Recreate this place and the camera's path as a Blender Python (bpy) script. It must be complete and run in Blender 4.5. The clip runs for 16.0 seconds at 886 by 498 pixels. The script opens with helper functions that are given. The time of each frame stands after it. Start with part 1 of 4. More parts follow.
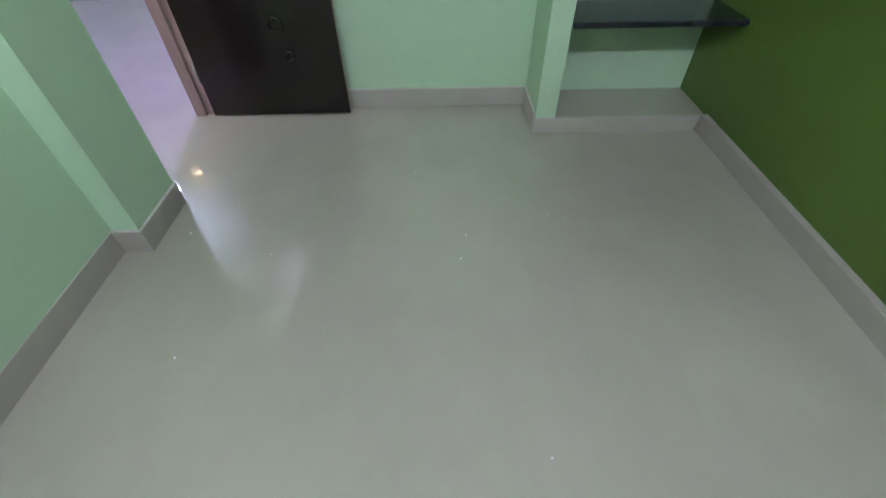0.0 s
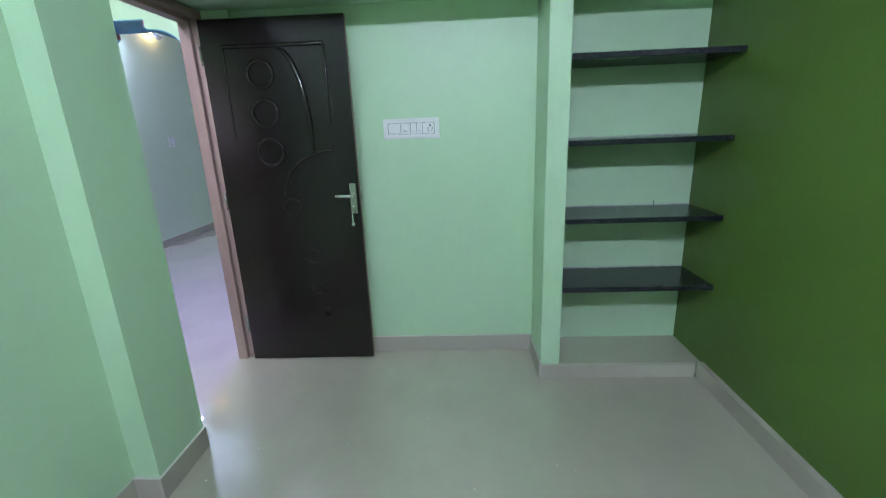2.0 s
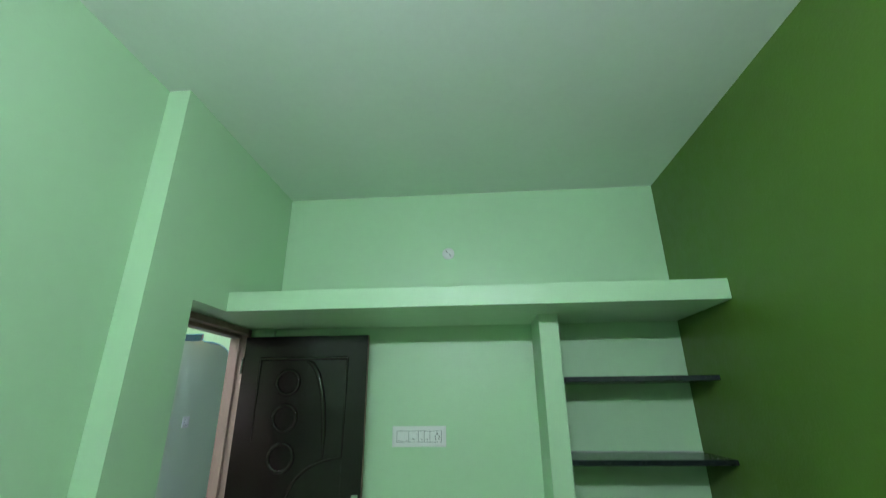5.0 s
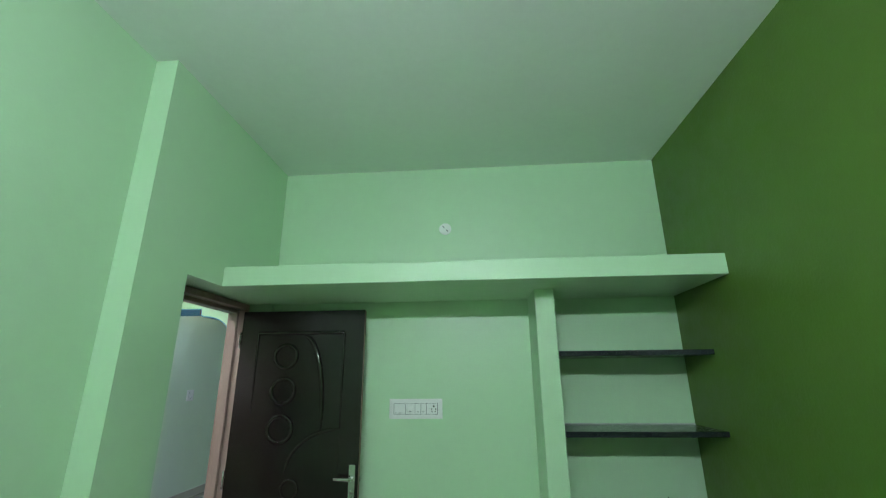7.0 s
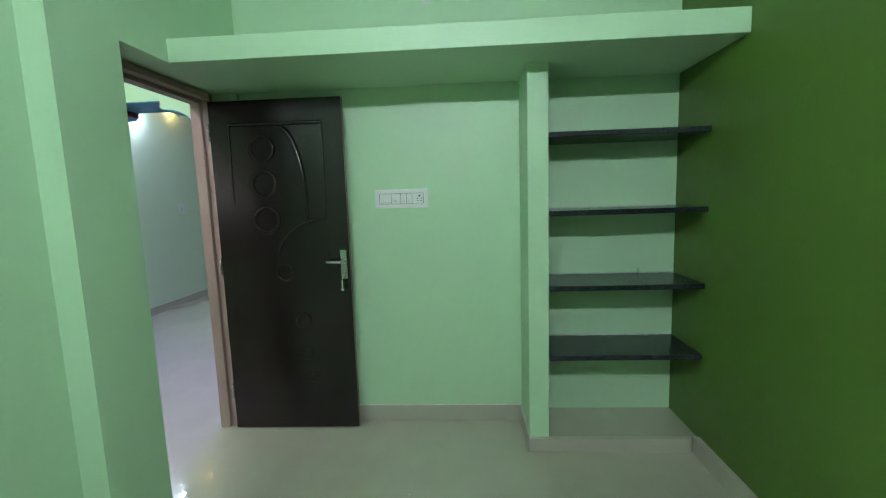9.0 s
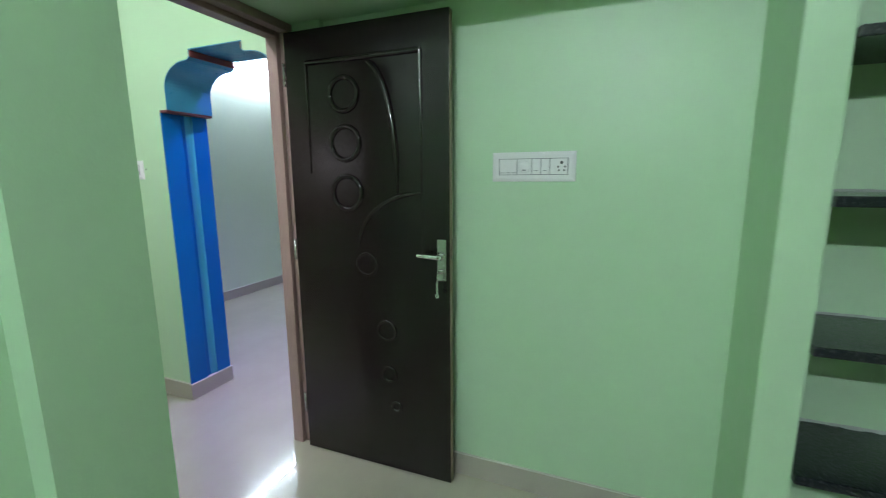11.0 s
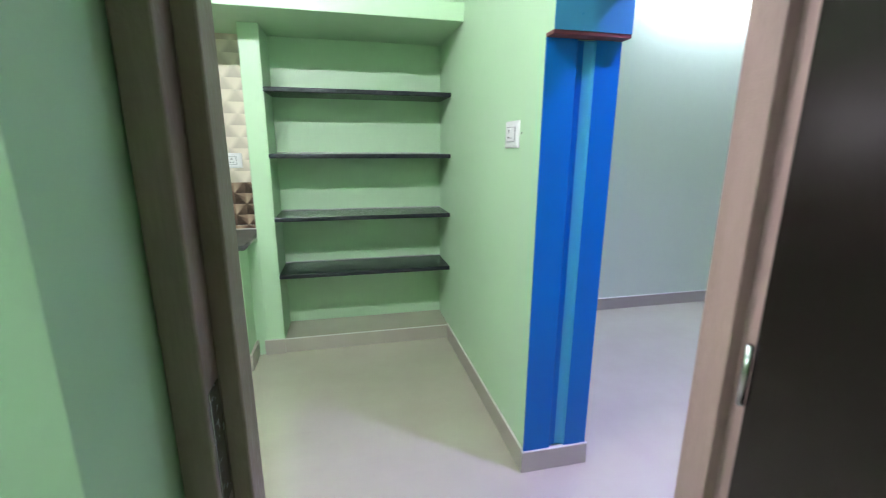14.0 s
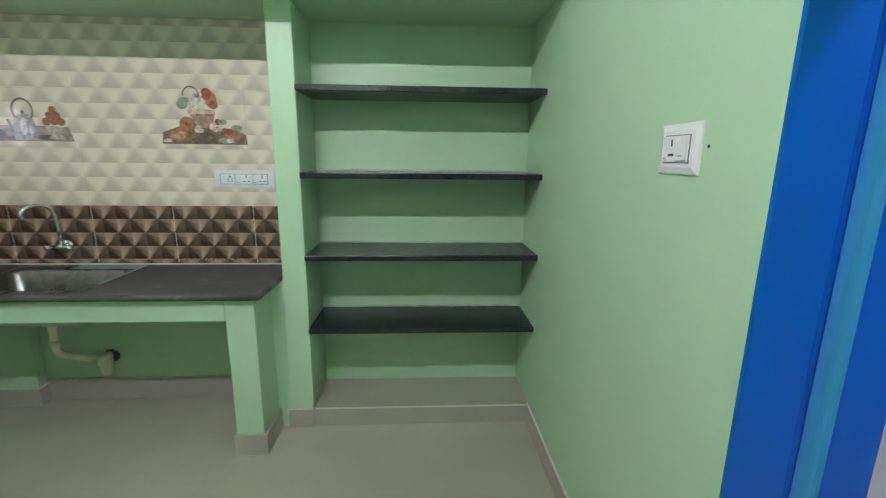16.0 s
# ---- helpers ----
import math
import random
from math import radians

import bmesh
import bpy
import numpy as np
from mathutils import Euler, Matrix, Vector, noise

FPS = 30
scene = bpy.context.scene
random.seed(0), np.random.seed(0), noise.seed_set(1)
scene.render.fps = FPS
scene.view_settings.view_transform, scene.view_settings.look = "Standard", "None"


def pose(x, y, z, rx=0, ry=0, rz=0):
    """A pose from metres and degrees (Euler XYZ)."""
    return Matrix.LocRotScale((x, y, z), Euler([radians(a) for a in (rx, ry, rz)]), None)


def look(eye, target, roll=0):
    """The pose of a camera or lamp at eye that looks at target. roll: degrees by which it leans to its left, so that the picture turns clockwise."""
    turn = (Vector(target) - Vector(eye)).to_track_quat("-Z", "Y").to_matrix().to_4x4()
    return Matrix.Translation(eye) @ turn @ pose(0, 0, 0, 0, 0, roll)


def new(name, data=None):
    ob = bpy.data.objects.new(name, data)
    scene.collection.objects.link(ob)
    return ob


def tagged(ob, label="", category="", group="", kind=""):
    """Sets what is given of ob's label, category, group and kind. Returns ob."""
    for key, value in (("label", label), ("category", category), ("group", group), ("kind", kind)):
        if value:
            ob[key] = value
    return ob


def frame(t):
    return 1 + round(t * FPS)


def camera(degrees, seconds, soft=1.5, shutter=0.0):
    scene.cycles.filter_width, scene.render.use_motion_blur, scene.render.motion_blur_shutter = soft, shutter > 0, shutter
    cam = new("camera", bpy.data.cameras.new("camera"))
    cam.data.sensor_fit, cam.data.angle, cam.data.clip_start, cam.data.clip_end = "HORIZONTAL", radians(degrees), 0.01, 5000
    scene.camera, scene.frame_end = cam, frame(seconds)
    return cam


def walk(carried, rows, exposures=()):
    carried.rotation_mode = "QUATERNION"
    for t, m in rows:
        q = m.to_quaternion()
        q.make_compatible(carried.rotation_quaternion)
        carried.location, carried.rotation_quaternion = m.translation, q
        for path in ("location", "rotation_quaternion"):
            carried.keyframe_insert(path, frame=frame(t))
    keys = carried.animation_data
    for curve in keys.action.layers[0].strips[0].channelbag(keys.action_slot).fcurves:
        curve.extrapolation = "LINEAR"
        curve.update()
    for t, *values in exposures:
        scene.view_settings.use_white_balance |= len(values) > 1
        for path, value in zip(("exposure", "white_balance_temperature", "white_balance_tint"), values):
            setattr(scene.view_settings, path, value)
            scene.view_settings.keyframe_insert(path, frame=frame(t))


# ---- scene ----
cam = camera(92.3, 16.0, soft=1.1, shutter=0.3)
PATH = [
    (0, (-0.009, 0.079, 1.216), (-0.008, 1.488, -0.202), -1.0),
    (0.5, (0.009, 0.057, 1.286), (-0.016, 1.701, 0.147), -1.5),
    (1, (0.032, 0.026, 1.347), (-0.022, 1.8, 0.425), -2.0),
    (1.5, (0.045, -0.008, 1.392), (-0.029, 1.857, 0.672), -2.2),
    (2, (0.069, -0.053, 1.426), (-0.029, 1.871, 0.886), -2.2),
    (2.5, (0.083, -0.082, 1.479), (-0.03, 1.881, 1.114), -2.1),
    (3, (0.091, -0.117, 1.53), (-0.035, 1.869, 1.333), -2.0),
    (3.5, (0.101, -0.153, 1.571), (-0.032, 1.842, 1.563), -1.4),
    (4, (0.111, -0.187, 1.596), (-0.023, 1.797, 1.813), -0.9),
    (4.5, (0.111, -0.221, 1.618), (-0.015, 1.726, 2.056), -0.6),
    (5, (0.132, -0.265, 1.633), (0.0, 1.613, 2.31), -0.6),
    (5.2, (0.136, -0.281, 1.639), (0.005, 1.564, 2.4), -0.6),
    (7.3, (0.179, -0.221, 1.617), (0.029, 1.719, 2.081), -0.5),
    (7.5, (0.191, -0.197, 1.586), (0.033, 1.766, 1.934), -0.6),
    (8, (0.189, -0.161, 1.528), (0.055, 1.833, 1.6), -1.1),
    (8.5, (0.2, -0.148, 1.482), (0.078, 1.843, 1.329), -1.7),
    (8.7, (0.193, -0.141, 1.458), (0.081, 1.845, 1.254), -1.9),
    (10.8, (0.112, 0.712, 1.406), (-0.499, 2.589, 1.081), -0.1),
    (11, (0.095, 0.793, 1.407), (-0.648, 2.618, 1.067), -0.4),
    (11.5, (-0.025, 1.019, 1.4), (-0.978, 2.738, 1.032), 0.9),
    (12, (-0.161, 1.234, 1.394), (-1.368, 2.78, 1.004), 0.3),
    (12.5, (-0.264, 1.431, 1.418), (-1.739, 2.714, 0.997), 0.5),
    (13, (-0.428, 1.605, 1.414), (-2.112, 2.587, 0.963), 0.8),
    (13.5, (-0.657, 1.714, 1.409), (-2.444, 2.486, 0.948), 1.1),
    (14, (-0.864, 1.825, 1.398), (-2.76, 2.26, 0.933), 0.3),
    (14.5, (-1.031, 1.905, 1.418), (-2.971, 2.032, 0.948), 0.2),
    (15, (-1.279, 1.897, 1.418), (-3.225, 1.933, 0.955), 1.3),
    (15.5, (-1.456, 1.889, 1.428), (-3.405, 1.908, 0.98), 1.4),
    (16, (-1.673, 1.951, 1.428), (-3.626, 2.049, 1.008), 0.6),
]
EXPOSURES = [
    (0.0, 0.06, 5800, 31), (1.0, 0.30, 5720, 29), (2.0, 0.25, 5520, 23), (3.0, 0.0, 5460, 12), (3.5, 0.04, 5500, 6), (5.0, -0.12, 5980, -3),
    (8.0, -0.08, 6030, 0), (11.0, 0.03, 6060, 8), (12.0, -0.10, 6140, 12), (12.5, -0.06, 6180, 14), (13.0, 0.24, 6150, 15),
    (13.5, 0.46, 6050, 14), (14.0, 0.56, 6050, 11), (14.5, 0.22, 6180, 11), (15.0, 0.13, 6240, 11), (16.0, -0.04, 6080, 10),
]
walk(cam, [(t, look(eye, target, roll)) for t, eye, target, roll in PATH], EXPOSURES)

# ---- world and exposure ----
world = bpy.data.worlds.new("world")
scene.world = world
world.use_nodes = True
wn = world.node_tree
sky = wn.nodes.new("ShaderNodeTexSky")
sky.sky_type, sky.sun_disc = "NISHITA", False
sky.sun_elevation, sky.sun_rotation = radians(38), radians(200)
wn.links.new(sky.outputs[0], wn.nodes["Background"].inputs[0])
wn.nodes["Background"].inputs[1].default_value = 0.15
TUBE_BED, TUBE_KITCHEN, TUBE_HALL, LAMP_HALL, BULB_HALL = 385.0, 300.0, 290.0, 1200.0, 15.0
# daylight standing in the small kitchen window
day = bpy.data.lights.new("window_daylight", "AREA")
day.shape, day.size, day.size_y = "RECTANGLE", 0.46, 0.28
day.energy, day.color = 3.4, (0.98, 0.90, 1.0)
day_lamp = new("window_daylight", day)
day_lamp.matrix_basis = pose(-3.33, -0.93, 1.606, 90, 0, 0)


# ---- materials ----
def nodes_of(name):
    m = bpy.data.materials.new(name)
    m.use_nodes = True
    nt = m.node_tree
    return m, nt, nt.nodes["Principled BSDF"]


def math_node(nt, op, a, b=None, c=None):
    n = nt.nodes.new("ShaderNodeMath")
    n.operation = op
    for i, v in enumerate((a, b, c)):
        if v is None:
            continue
        if isinstance(v, (int, float)):
            n.inputs[i].default_value = v
        else:
            nt.links.new(v, n.inputs[i])
    return n.outputs[0]


def mix_color(nt, fac, a, b, mode="MIX"):
    n = nt.nodes.new("ShaderNodeMix")
    n.data_type, n.blend_type = "RGBA", mode
    for i, v in ((0, fac), (6, a), (7, b)):
        if isinstance(v, (int, float)):
            n.inputs[i].default_value = v
        elif isinstance(v, tuple):
            n.inputs[i].default_value = (*v, 1)
        else:
            nt.links.new(v, n.inputs[i])
    return n.outputs[2]


def position(nt):
    return nt.nodes.new("ShaderNodeNewGeometry").outputs["Position"]


def noise_tex(nt, scale, detail=3.0, rough=0.5, stretch=None):
    n = nt.nodes.new("ShaderNodeTexNoise")
    n.inputs["Scale"].default_value, n.inputs["Detail"].default_value, n.inputs["Roughness"].default_value = scale, detail, rough
    p = position(nt)
    if stretch:
        s = nt.nodes.new("ShaderNodeVectorMath")
        s.operation = "MULTIPLY"
        s.inputs[1].default_value = stretch
        nt.links.new(p, s.inputs[0])
        p = s.outputs[0]
    nt.links.new(p, n.inputs["Vector"])
    return n.outputs["Fac"]


def ramp(nt, fac, lo, hi, a=0.0, b=1.0):
    n = nt.nodes.new("ShaderNodeMapRange")
    for i, v in enumerate((lo, hi, a, b)):
        n.inputs[i + 1].default_value = v
    nt.links.new(fac, n.inputs[0])
    return n.outputs[0]


def bumped(nt, bsdf, height, strength, distance):
    n = nt.nodes.new("ShaderNodeBump")
    n.inputs["Strength"].default_value, n.inputs["Distance"].default_value = strength, distance
    nt.links.new(height, n.inputs["Height"])
    nt.links.new(n.outputs[0], bsdf.inputs["Normal"])


def surface(name, rgb, rough=0.5, metal=0.0, var=0.08, broad=1.2, fine=25.0, bump=0.15, bump_scale=45.0, depth=0.004, stretch=None, rough_var=0.08, spec=0.5, coat=0.0):
    """A surface whose colour and gloss vary at a broad and a fine scale, with fine relief."""
    m, nt, b = nodes_of(name)
    big, small = noise_tex(nt, broad, 2.0, 0.5, stretch), noise_tex(nt, fine, 4.0, 0.6, stretch)
    both = math_node(nt, "ADD", math_node(nt, "MULTIPLY", big, 0.6), math_node(nt, "MULTIPLY", small, 0.4))
    dark, light = tuple(c * (1 - var) for c in rgb), tuple(min(1, c * (1 + var)) for c in rgb)
    nt.links.new(mix_color(nt, ramp(nt, both, 0.3, 0.7), dark, light), b.inputs["Base Color"])
    nt.links.new(ramp(nt, small, 0.3, 0.7, max(0.02, rough - rough_var), rough + rough_var), b.inputs["Roughness"])
    b.inputs["Metallic"].default_value, b.inputs["Specular IOR Level"].default_value = metal, spec
    b.inputs["Coat Weight"].default_value = coat
    if bump:
        bumped(nt, b, noise_tex(nt, bump_scale, 4.0, 0.6), bump, depth)
    return m


def glowing(name, rgb, strength):
    m, nt, b = nodes_of(name)
    b.inputs["Base Color"].default_value = (0.8, 0.8, 0.8, 1)
    b.inputs["Emission Color"].default_value = (*rgb, 1)
    b.inputs["Emission Strength"].default_value = strength
    return m


def floor_tile(name, rgb):
    """Polished vitrified tile: faint clouds, tight 0.6 m joints."""
    m, nt, b = nodes_of(name)
    cloud, streak = noise_tex(nt, 1.1, 4.0, 0.6), noise_tex(nt, 5.0, 5.0, 0.65, (1.0, 0.35, 1.0))
    base = mix_color(nt, ramp(nt, cloud, 0.3, 0.7), tuple(c * 0.90 for c in rgb), tuple(c * 1.06 for c in rgb))
    base = mix_color(nt, ramp(nt, streak, 0.45, 0.75, 0.0, 0.35), base, tuple(c * 0.86 for c in rgb))
    xyz = nt.nodes.new("ShaderNodeSeparateXYZ")
    nt.links.new(position(nt), xyz.inputs[0])
    gaps = []
    for i in (0, 1):
        f = math_node(nt, "FRACT", math_node(nt, "DIVIDE", math_node(nt, "ADD", xyz.outputs[i], 12.13), 0.6))
        gaps.append(math_node(nt, "LESS_THAN", math_node(nt, "ABSOLUTE", math_node(nt, "SUBTRACT", f, 0.5)), 0.0012))
    gap = math_node(nt, "MAXIMUM", *gaps)
    base = mix_color(nt, math_node(nt, "MULTIPLY", gap, 0.10), base, tuple(c * 0.6 for c in rgb))
    nt.links.new(base, b.inputs["Base Color"])
    nt.links.new(ramp(nt, noise_tex(nt, 3.0, 4.0), 0.3, 0.7, 0.09, 0.15), b.inputs["Roughness"])
    b.inputs["Specular IOR Level"].default_value = 0.2
    b.inputs["Coat Weight"].default_value, b.inputs["Coat Roughness"].default_value = 1.0, 0.02
    b.inputs["Coat IOR"].default_value = 1.6
    bumped(nt, b, noise_tex(nt, 2.5, 2.0), 0.03, 0.01)
    return m


def faceted_tile(name, light, mid, dark, soft, gloss, slant=0.9, foot=0.0, flare=0.46, drop=0.85):
    """Glazed wall tile printed with rows of faceted pyramids, each row set off by half a step."""
    m, nt, b = nodes_of(name)
    xyz = nt.nodes.new("ShaderNodeSeparateXYZ")
    nt.links.new(position(nt), xyz.inputs[0])
    u = math_node(nt, "DIVIDE", math_node(nt, "ADD", math_node(nt, "SUBTRACT", xyz.outputs[1], xyz.outputs[0]), 20.0), 0.1445)
    v = math_node(nt, "DIVIDE", math_node(nt, "SUBTRACT", xyz.outputs[2], 0.553), 0.0755)
    row, fv = math_node(nt, "FLOOR", v), math_node(nt, "FRACT", v)
    fu = math_node(nt, "SUBTRACT", math_node(nt, "FRACT", math_node(nt, "ADD", u, math_node(nt, "MULTIPLY", math_node(nt, "MODULO", row, 2.0), 0.5))), 0.5)
    side = math_node(nt, "ABSOLUTE", fu)
    # 1 inside the triangle that hangs from the row's top edge
    inside = ramp(nt, math_node(nt, "SUBTRACT", math_node(nt, "ADD", math_node(nt, "MULTIPLY", fv, flare), foot), side), -soft, soft)
    right = ramp(nt, fu, -soft, soft)
    lip = ramp(nt, math_node(nt, "SUBTRACT", fv, math_node(nt, "ADD", 0.62, math_node(nt, "MULTIPLY", side, 0.7))), -soft, soft * 0.6)
    fade = ramp(nt, side, 0.03, 0.40, 0.0, drop)
    face = mix_color(nt, right, mid, light)
    face = mix_color(nt, fade, face, dark)
    face = mix_color(nt, math_node(nt, "MULTIPLY", lip, 0.55), face, tuple(0.5 * (a + c) for a, c in zip(light, mid)))
    rest = mix_color(nt, ramp(nt, math_node(nt, "ADD", fv, math_node(nt, "MULTIPLY", fu, slant)), 0.0, 1.0), dark, tuple(0.55 * a + 0.45 * c for a, c in zip(dark, mid)))
    col = mix_color(nt, inside, rest, face)
    col = mix_color(nt, ramp(nt, noise_tex(nt, 40.0, 3.0), 0.3, 0.7, 0.0, 0.18), col, mid)
    nt.links.new(col, b.inputs["Base Color"])
    b.inputs["Roughness"].default_value = gloss
    bumped(nt, b, noise_tex(nt, 9.0, 2.0), 0.06, 0.004)
    return m


def dusty_stone(name, rgb, dust, rough):
    """Polished dark stone with fine grain and uneven patches of pale dust."""
    m = surface(name, rgb, rough, var=0.2, broad=6, fine=150, bump=0.06, bump_scale=80, rough_var=0.08)
    nt = m.node_tree
    b = nt.nodes["Principled BSDF"]
    base = b.inputs["Base Color"].links[0].from_socket
    patch = math_node(nt, "MULTIPLY", ramp(nt, noise_tex(nt, 4.5, 5.0, 0.65), 0.52, 0.78, 0.0, dust), ramp(nt, noise_tex(nt, 38.0, 3.0), 0.35, 0.7))
    nt.links.new(mix_color(nt, patch, base, (0.30, 0.29, 0.27)), b.inputs["Base Color"])
    return m


GREEN = surface("pale_green_paint", (0.46, 0.66, 0.43), 0.42, var=0.035, broad=0.9, fine=14, bump=0.22, bump_scale=70, depth=0.003)
DARK_GREEN = surface("leaf_green_paint", (0.080, 0.147, 0.019), 0.45, var=0.07, broad=0.8, fine=12, bump=0.3, bump_scale=55, depth=0.004)
WHITE_WALL = surface("off_white_paint", (0.61, 0.72, 0.565), 0.5, var=0.03, broad=0.8, bump=0.2, bump_scale=60, depth=0.003)
CEILING = surface("white_distemper", (0.75, 0.82, 0.75), 0.75, var=0.04, broad=0.9, bump=0.25, bump_scale=50, depth=0.003)
FLOOR = floor_tile("polished_floor_tile", (0.430, 0.414, 0.322))
SKIRT = surface("skirting_tile", (0.40, 0.375, 0.31), 0.34, var=0.03, broad=2, fine=9, bump=0, rough_var=0.03)
SKIRT_TOP = surface("skirting_grout", (0.62, 0.62, 0.56), 0.7, var=0.1)
GRANITE = dusty_stone("black_granite", (0.012, 0.016, 0.020), 0.14, 0.24)
COUNTER = dusty_stone("dusty_black_granite", (0.062, 0.064, 0.065), 0.8, 0.36)
DOOR = surface("dark_brown_lacquer", (0.0082, 0.0052, 0.0048), 0.23, var=0.3, broad=3, fine=30, bump=0.06, bump_scale=40, stretch=(6, 6, 0.7), rough_var=0.03, spec=0.38)
DOOR_TRIM = surface("dark_brown_gloss_lacquer", (0.0082, 0.0052, 0.0048), 0.075, var=0.3, broad=3, fine=30, bump=0.05, bump_scale=60, rough_var=0.02, spec=0.5)
FRAME = surface("brown_frame_paint", (0.265, 0.188, 0.160), 0.38, var=0.18, broad=4, fine=40, bump=0.3, bump_scale=60, stretch=(5, 5, 0.6))
CHIP = surface("chipped_wood", (0.05, 0.035, 0.025), 0.8, var=0.4, fine=60)
EDGE = surface("raw_door_edge", (0.20, 0.16, 0.10), 0.6, var=0.2)
BLUE = surface("bright_blue_paint", (0.003, 0.122, 0.40), 0.42, var=0.04, spec=0.25, broad=2, fine=10, bump=0.10, bump_scale=60, depth=0.003)
LIGHT_BLUE = surface("flute_light_blue", (0.05, 0.31, 0.52), 0.42, var=0.03, bump=0, rough_var=0.02)
# the jamb's blue again, with the kitchen light's teal cast put into the colour
LIT_BLUE = surface("blue_paint_lit_teal", (0.045, 0.24, 0.40), 0.35, var=0.06, broad=2, fine=20, bump=0.25, bump_scale=60, depth=0.003)
RED = surface("oxide_red_paint", (0.16, 0.035, 0.035), 0.5, var=0.1)
PLASTIC = surface("white_switch_plastic", (0.80, 0.80, 0.80), 0.22, var=0.015, bump=0)
GREY_LINE = surface("grey_seam", (0.17, 0.18, 0.19), 0.5, var=0.05, bump=0)
HOLE = surface("grey_socket_hole", (0.07, 0.07, 0.075), 0.5, var=0.05, bump=0)
HOLE_DARK = surface("raw_plaster_hole", (0.09, 0.11, 0.075), 0.9, var=0.4, fine=60)
BLACK = surface("black_slot", (0.02, 0.02, 0.02), 0.5, var=0.05, bump=0)
STEEL = surface("brushed_steel", (0.50, 0.51, 0.50), 0.22, 1.0, var=0.06, fine=90, bump=0.04)
BOWL = surface("dull_sink_steel", (0.20, 0.20, 0.19), 0.28, 1.0, var=0.08, fine=9, bump=0, rough_var=0.04)
FILM = surface("pale_teal_film", (0.20, 0.33, 0.29), 0.35, var=0.35, broad=14, fine=70)
UNDER = surface("grey_sink_coating", (0.40, 0.42, 0.38), 0.6, var=0.08)
CHROME = surface("polished_chrome", (0.78, 0.79, 0.80), 0.10, 1.0, var=0.03, bump=0)
PVC = surface("cream_pvc", (0.74, 0.72, 0.54), 0.4, var=0.08, bump=0.05)
CREAM_TILE = faceted_tile("cream_faceted_tile", (0.82, 0.745, 0.61), (0.76, 0.69, 0.565), (0.53, 0.47, 0.375), 0.13, 0.08, 0.0, 0.09, 0.36, 0.12)
BROWN_TILE = faceted_tile("brown_faceted_tile", (0.54, 0.39, 0.28), (0.23, 0.15, 0.105), (0.030, 0.018, 0.013), 0.045, 0.12)
MORTAR = surface("pale_mortar", (0.34, 0.38, 0.34), 0.85, var=0.25, fine=60)
GROUT = surface("tile_grout", (0.70, 0.66, 0.57), 0.8, var=0.1)
GLOW_BED = glowing("bedroom_tube_glow", (0.98, 0.96, 1.09), TUBE_BED)
GLOW_KITCHEN = glowing("kitchen_tube_glow", (1.01, 0.91, 1.00), TUBE_KITCHEN)
GLOW_HALL = glowing("hall_tube_glow", (0.80, 0.82, 1.05), TUBE_HALL)
GLOW_LAMP = glowing("hall_ceiling_lamp_glow", (0.80, 0.52, 1.62), LAMP_HALL)
GLOW_BULB = glowing("warm_bulb_glow", (1.0, 0.62, 0.25), BULB_HALL)


# ---- mesh helpers ----
def add_box(bm, x0, x1, y0, y1, z0, z1, bevel=0.0):
    made = bmesh.ops.create_cube(bm, size=1.0)["verts"]
    for v in made:
        v.co = Vector((x0 + (v.co.x + 0.5) * (x1 - x0), y0 + (v.co.y + 0.5) * (y1 - y0), z0 + (v.co.z + 0.5) * (z1 - z0)))
    if bevel:
        edges = list({e for v in made for e in v.link_edges})
        bmesh.ops.bevel(bm, geom=edges, offset=bevel, segments=2, affect="EDGES", profile=0.5)
    return bm


def boxes(*spans, bevel=0.0):
    bm = bmesh.new()
    for s in spans:
        add_box(bm, *s, bevel=bevel)
    return bm


def mesh_of(name, bm, material, smooth=False):
    me = bpy.data.meshes.new(name)
    bm.to_mesh(me)
    bm.free()
    me.materials.append(material)
    if smooth:
        me.shade_smooth()
    return me


def part(name, bm, material, parent, label="", smooth=False):
    ob = new(name, mesh_of(name, bm, material, smooth))
    ob.parent = parent
    if label:
        ob["label"] = label
    return ob


def structure(name, bm, material, label, category):
    return tagged(new(name, mesh_of(name, bm, material)), label, category, kind="structure")


def thing(name, label, category, at=(0, 0, 0), group="", turn=0.0):
    ob = new(name)
    ob.matrix_basis = pose(*at, 0, 0, turn)
    return tagged(ob, label, category, group)


def add_tube(bm, points, radius, sides=10, caps=True):
    """A round bar swept along points; radius is a number or one for each point."""
    pts = [Vector(p) for p in points]
    rings, up = [], None
    for i, p in enumerate(pts):
        d = (pts[min(i + 1, len(pts) - 1)] - pts[max(i - 1, 0)]).normalized()
        if up is None:
            up = d.orthogonal().normalized()
        up = (up - d * up.dot(d)).normalized()
        side = d.cross(up)
        r = radius[i] if isinstance(radius, (list, tuple)) else radius
        rings.append([bm.verts.new(p + r * (math.cos(a) * up + math.sin(a) * side)) for a in (2 * math.pi * k / sides for k in range(sides))])
    for a, b in zip(rings, rings[1:]):
        for k in range(sides):
            bm.faces.new((a[k], a[(k + 1) % sides], b[(k + 1) % sides], b[k]))
    if caps:
        bm.faces.new(rings[0][::-1])
        bm.faces.new(rings[-1])
    return bm


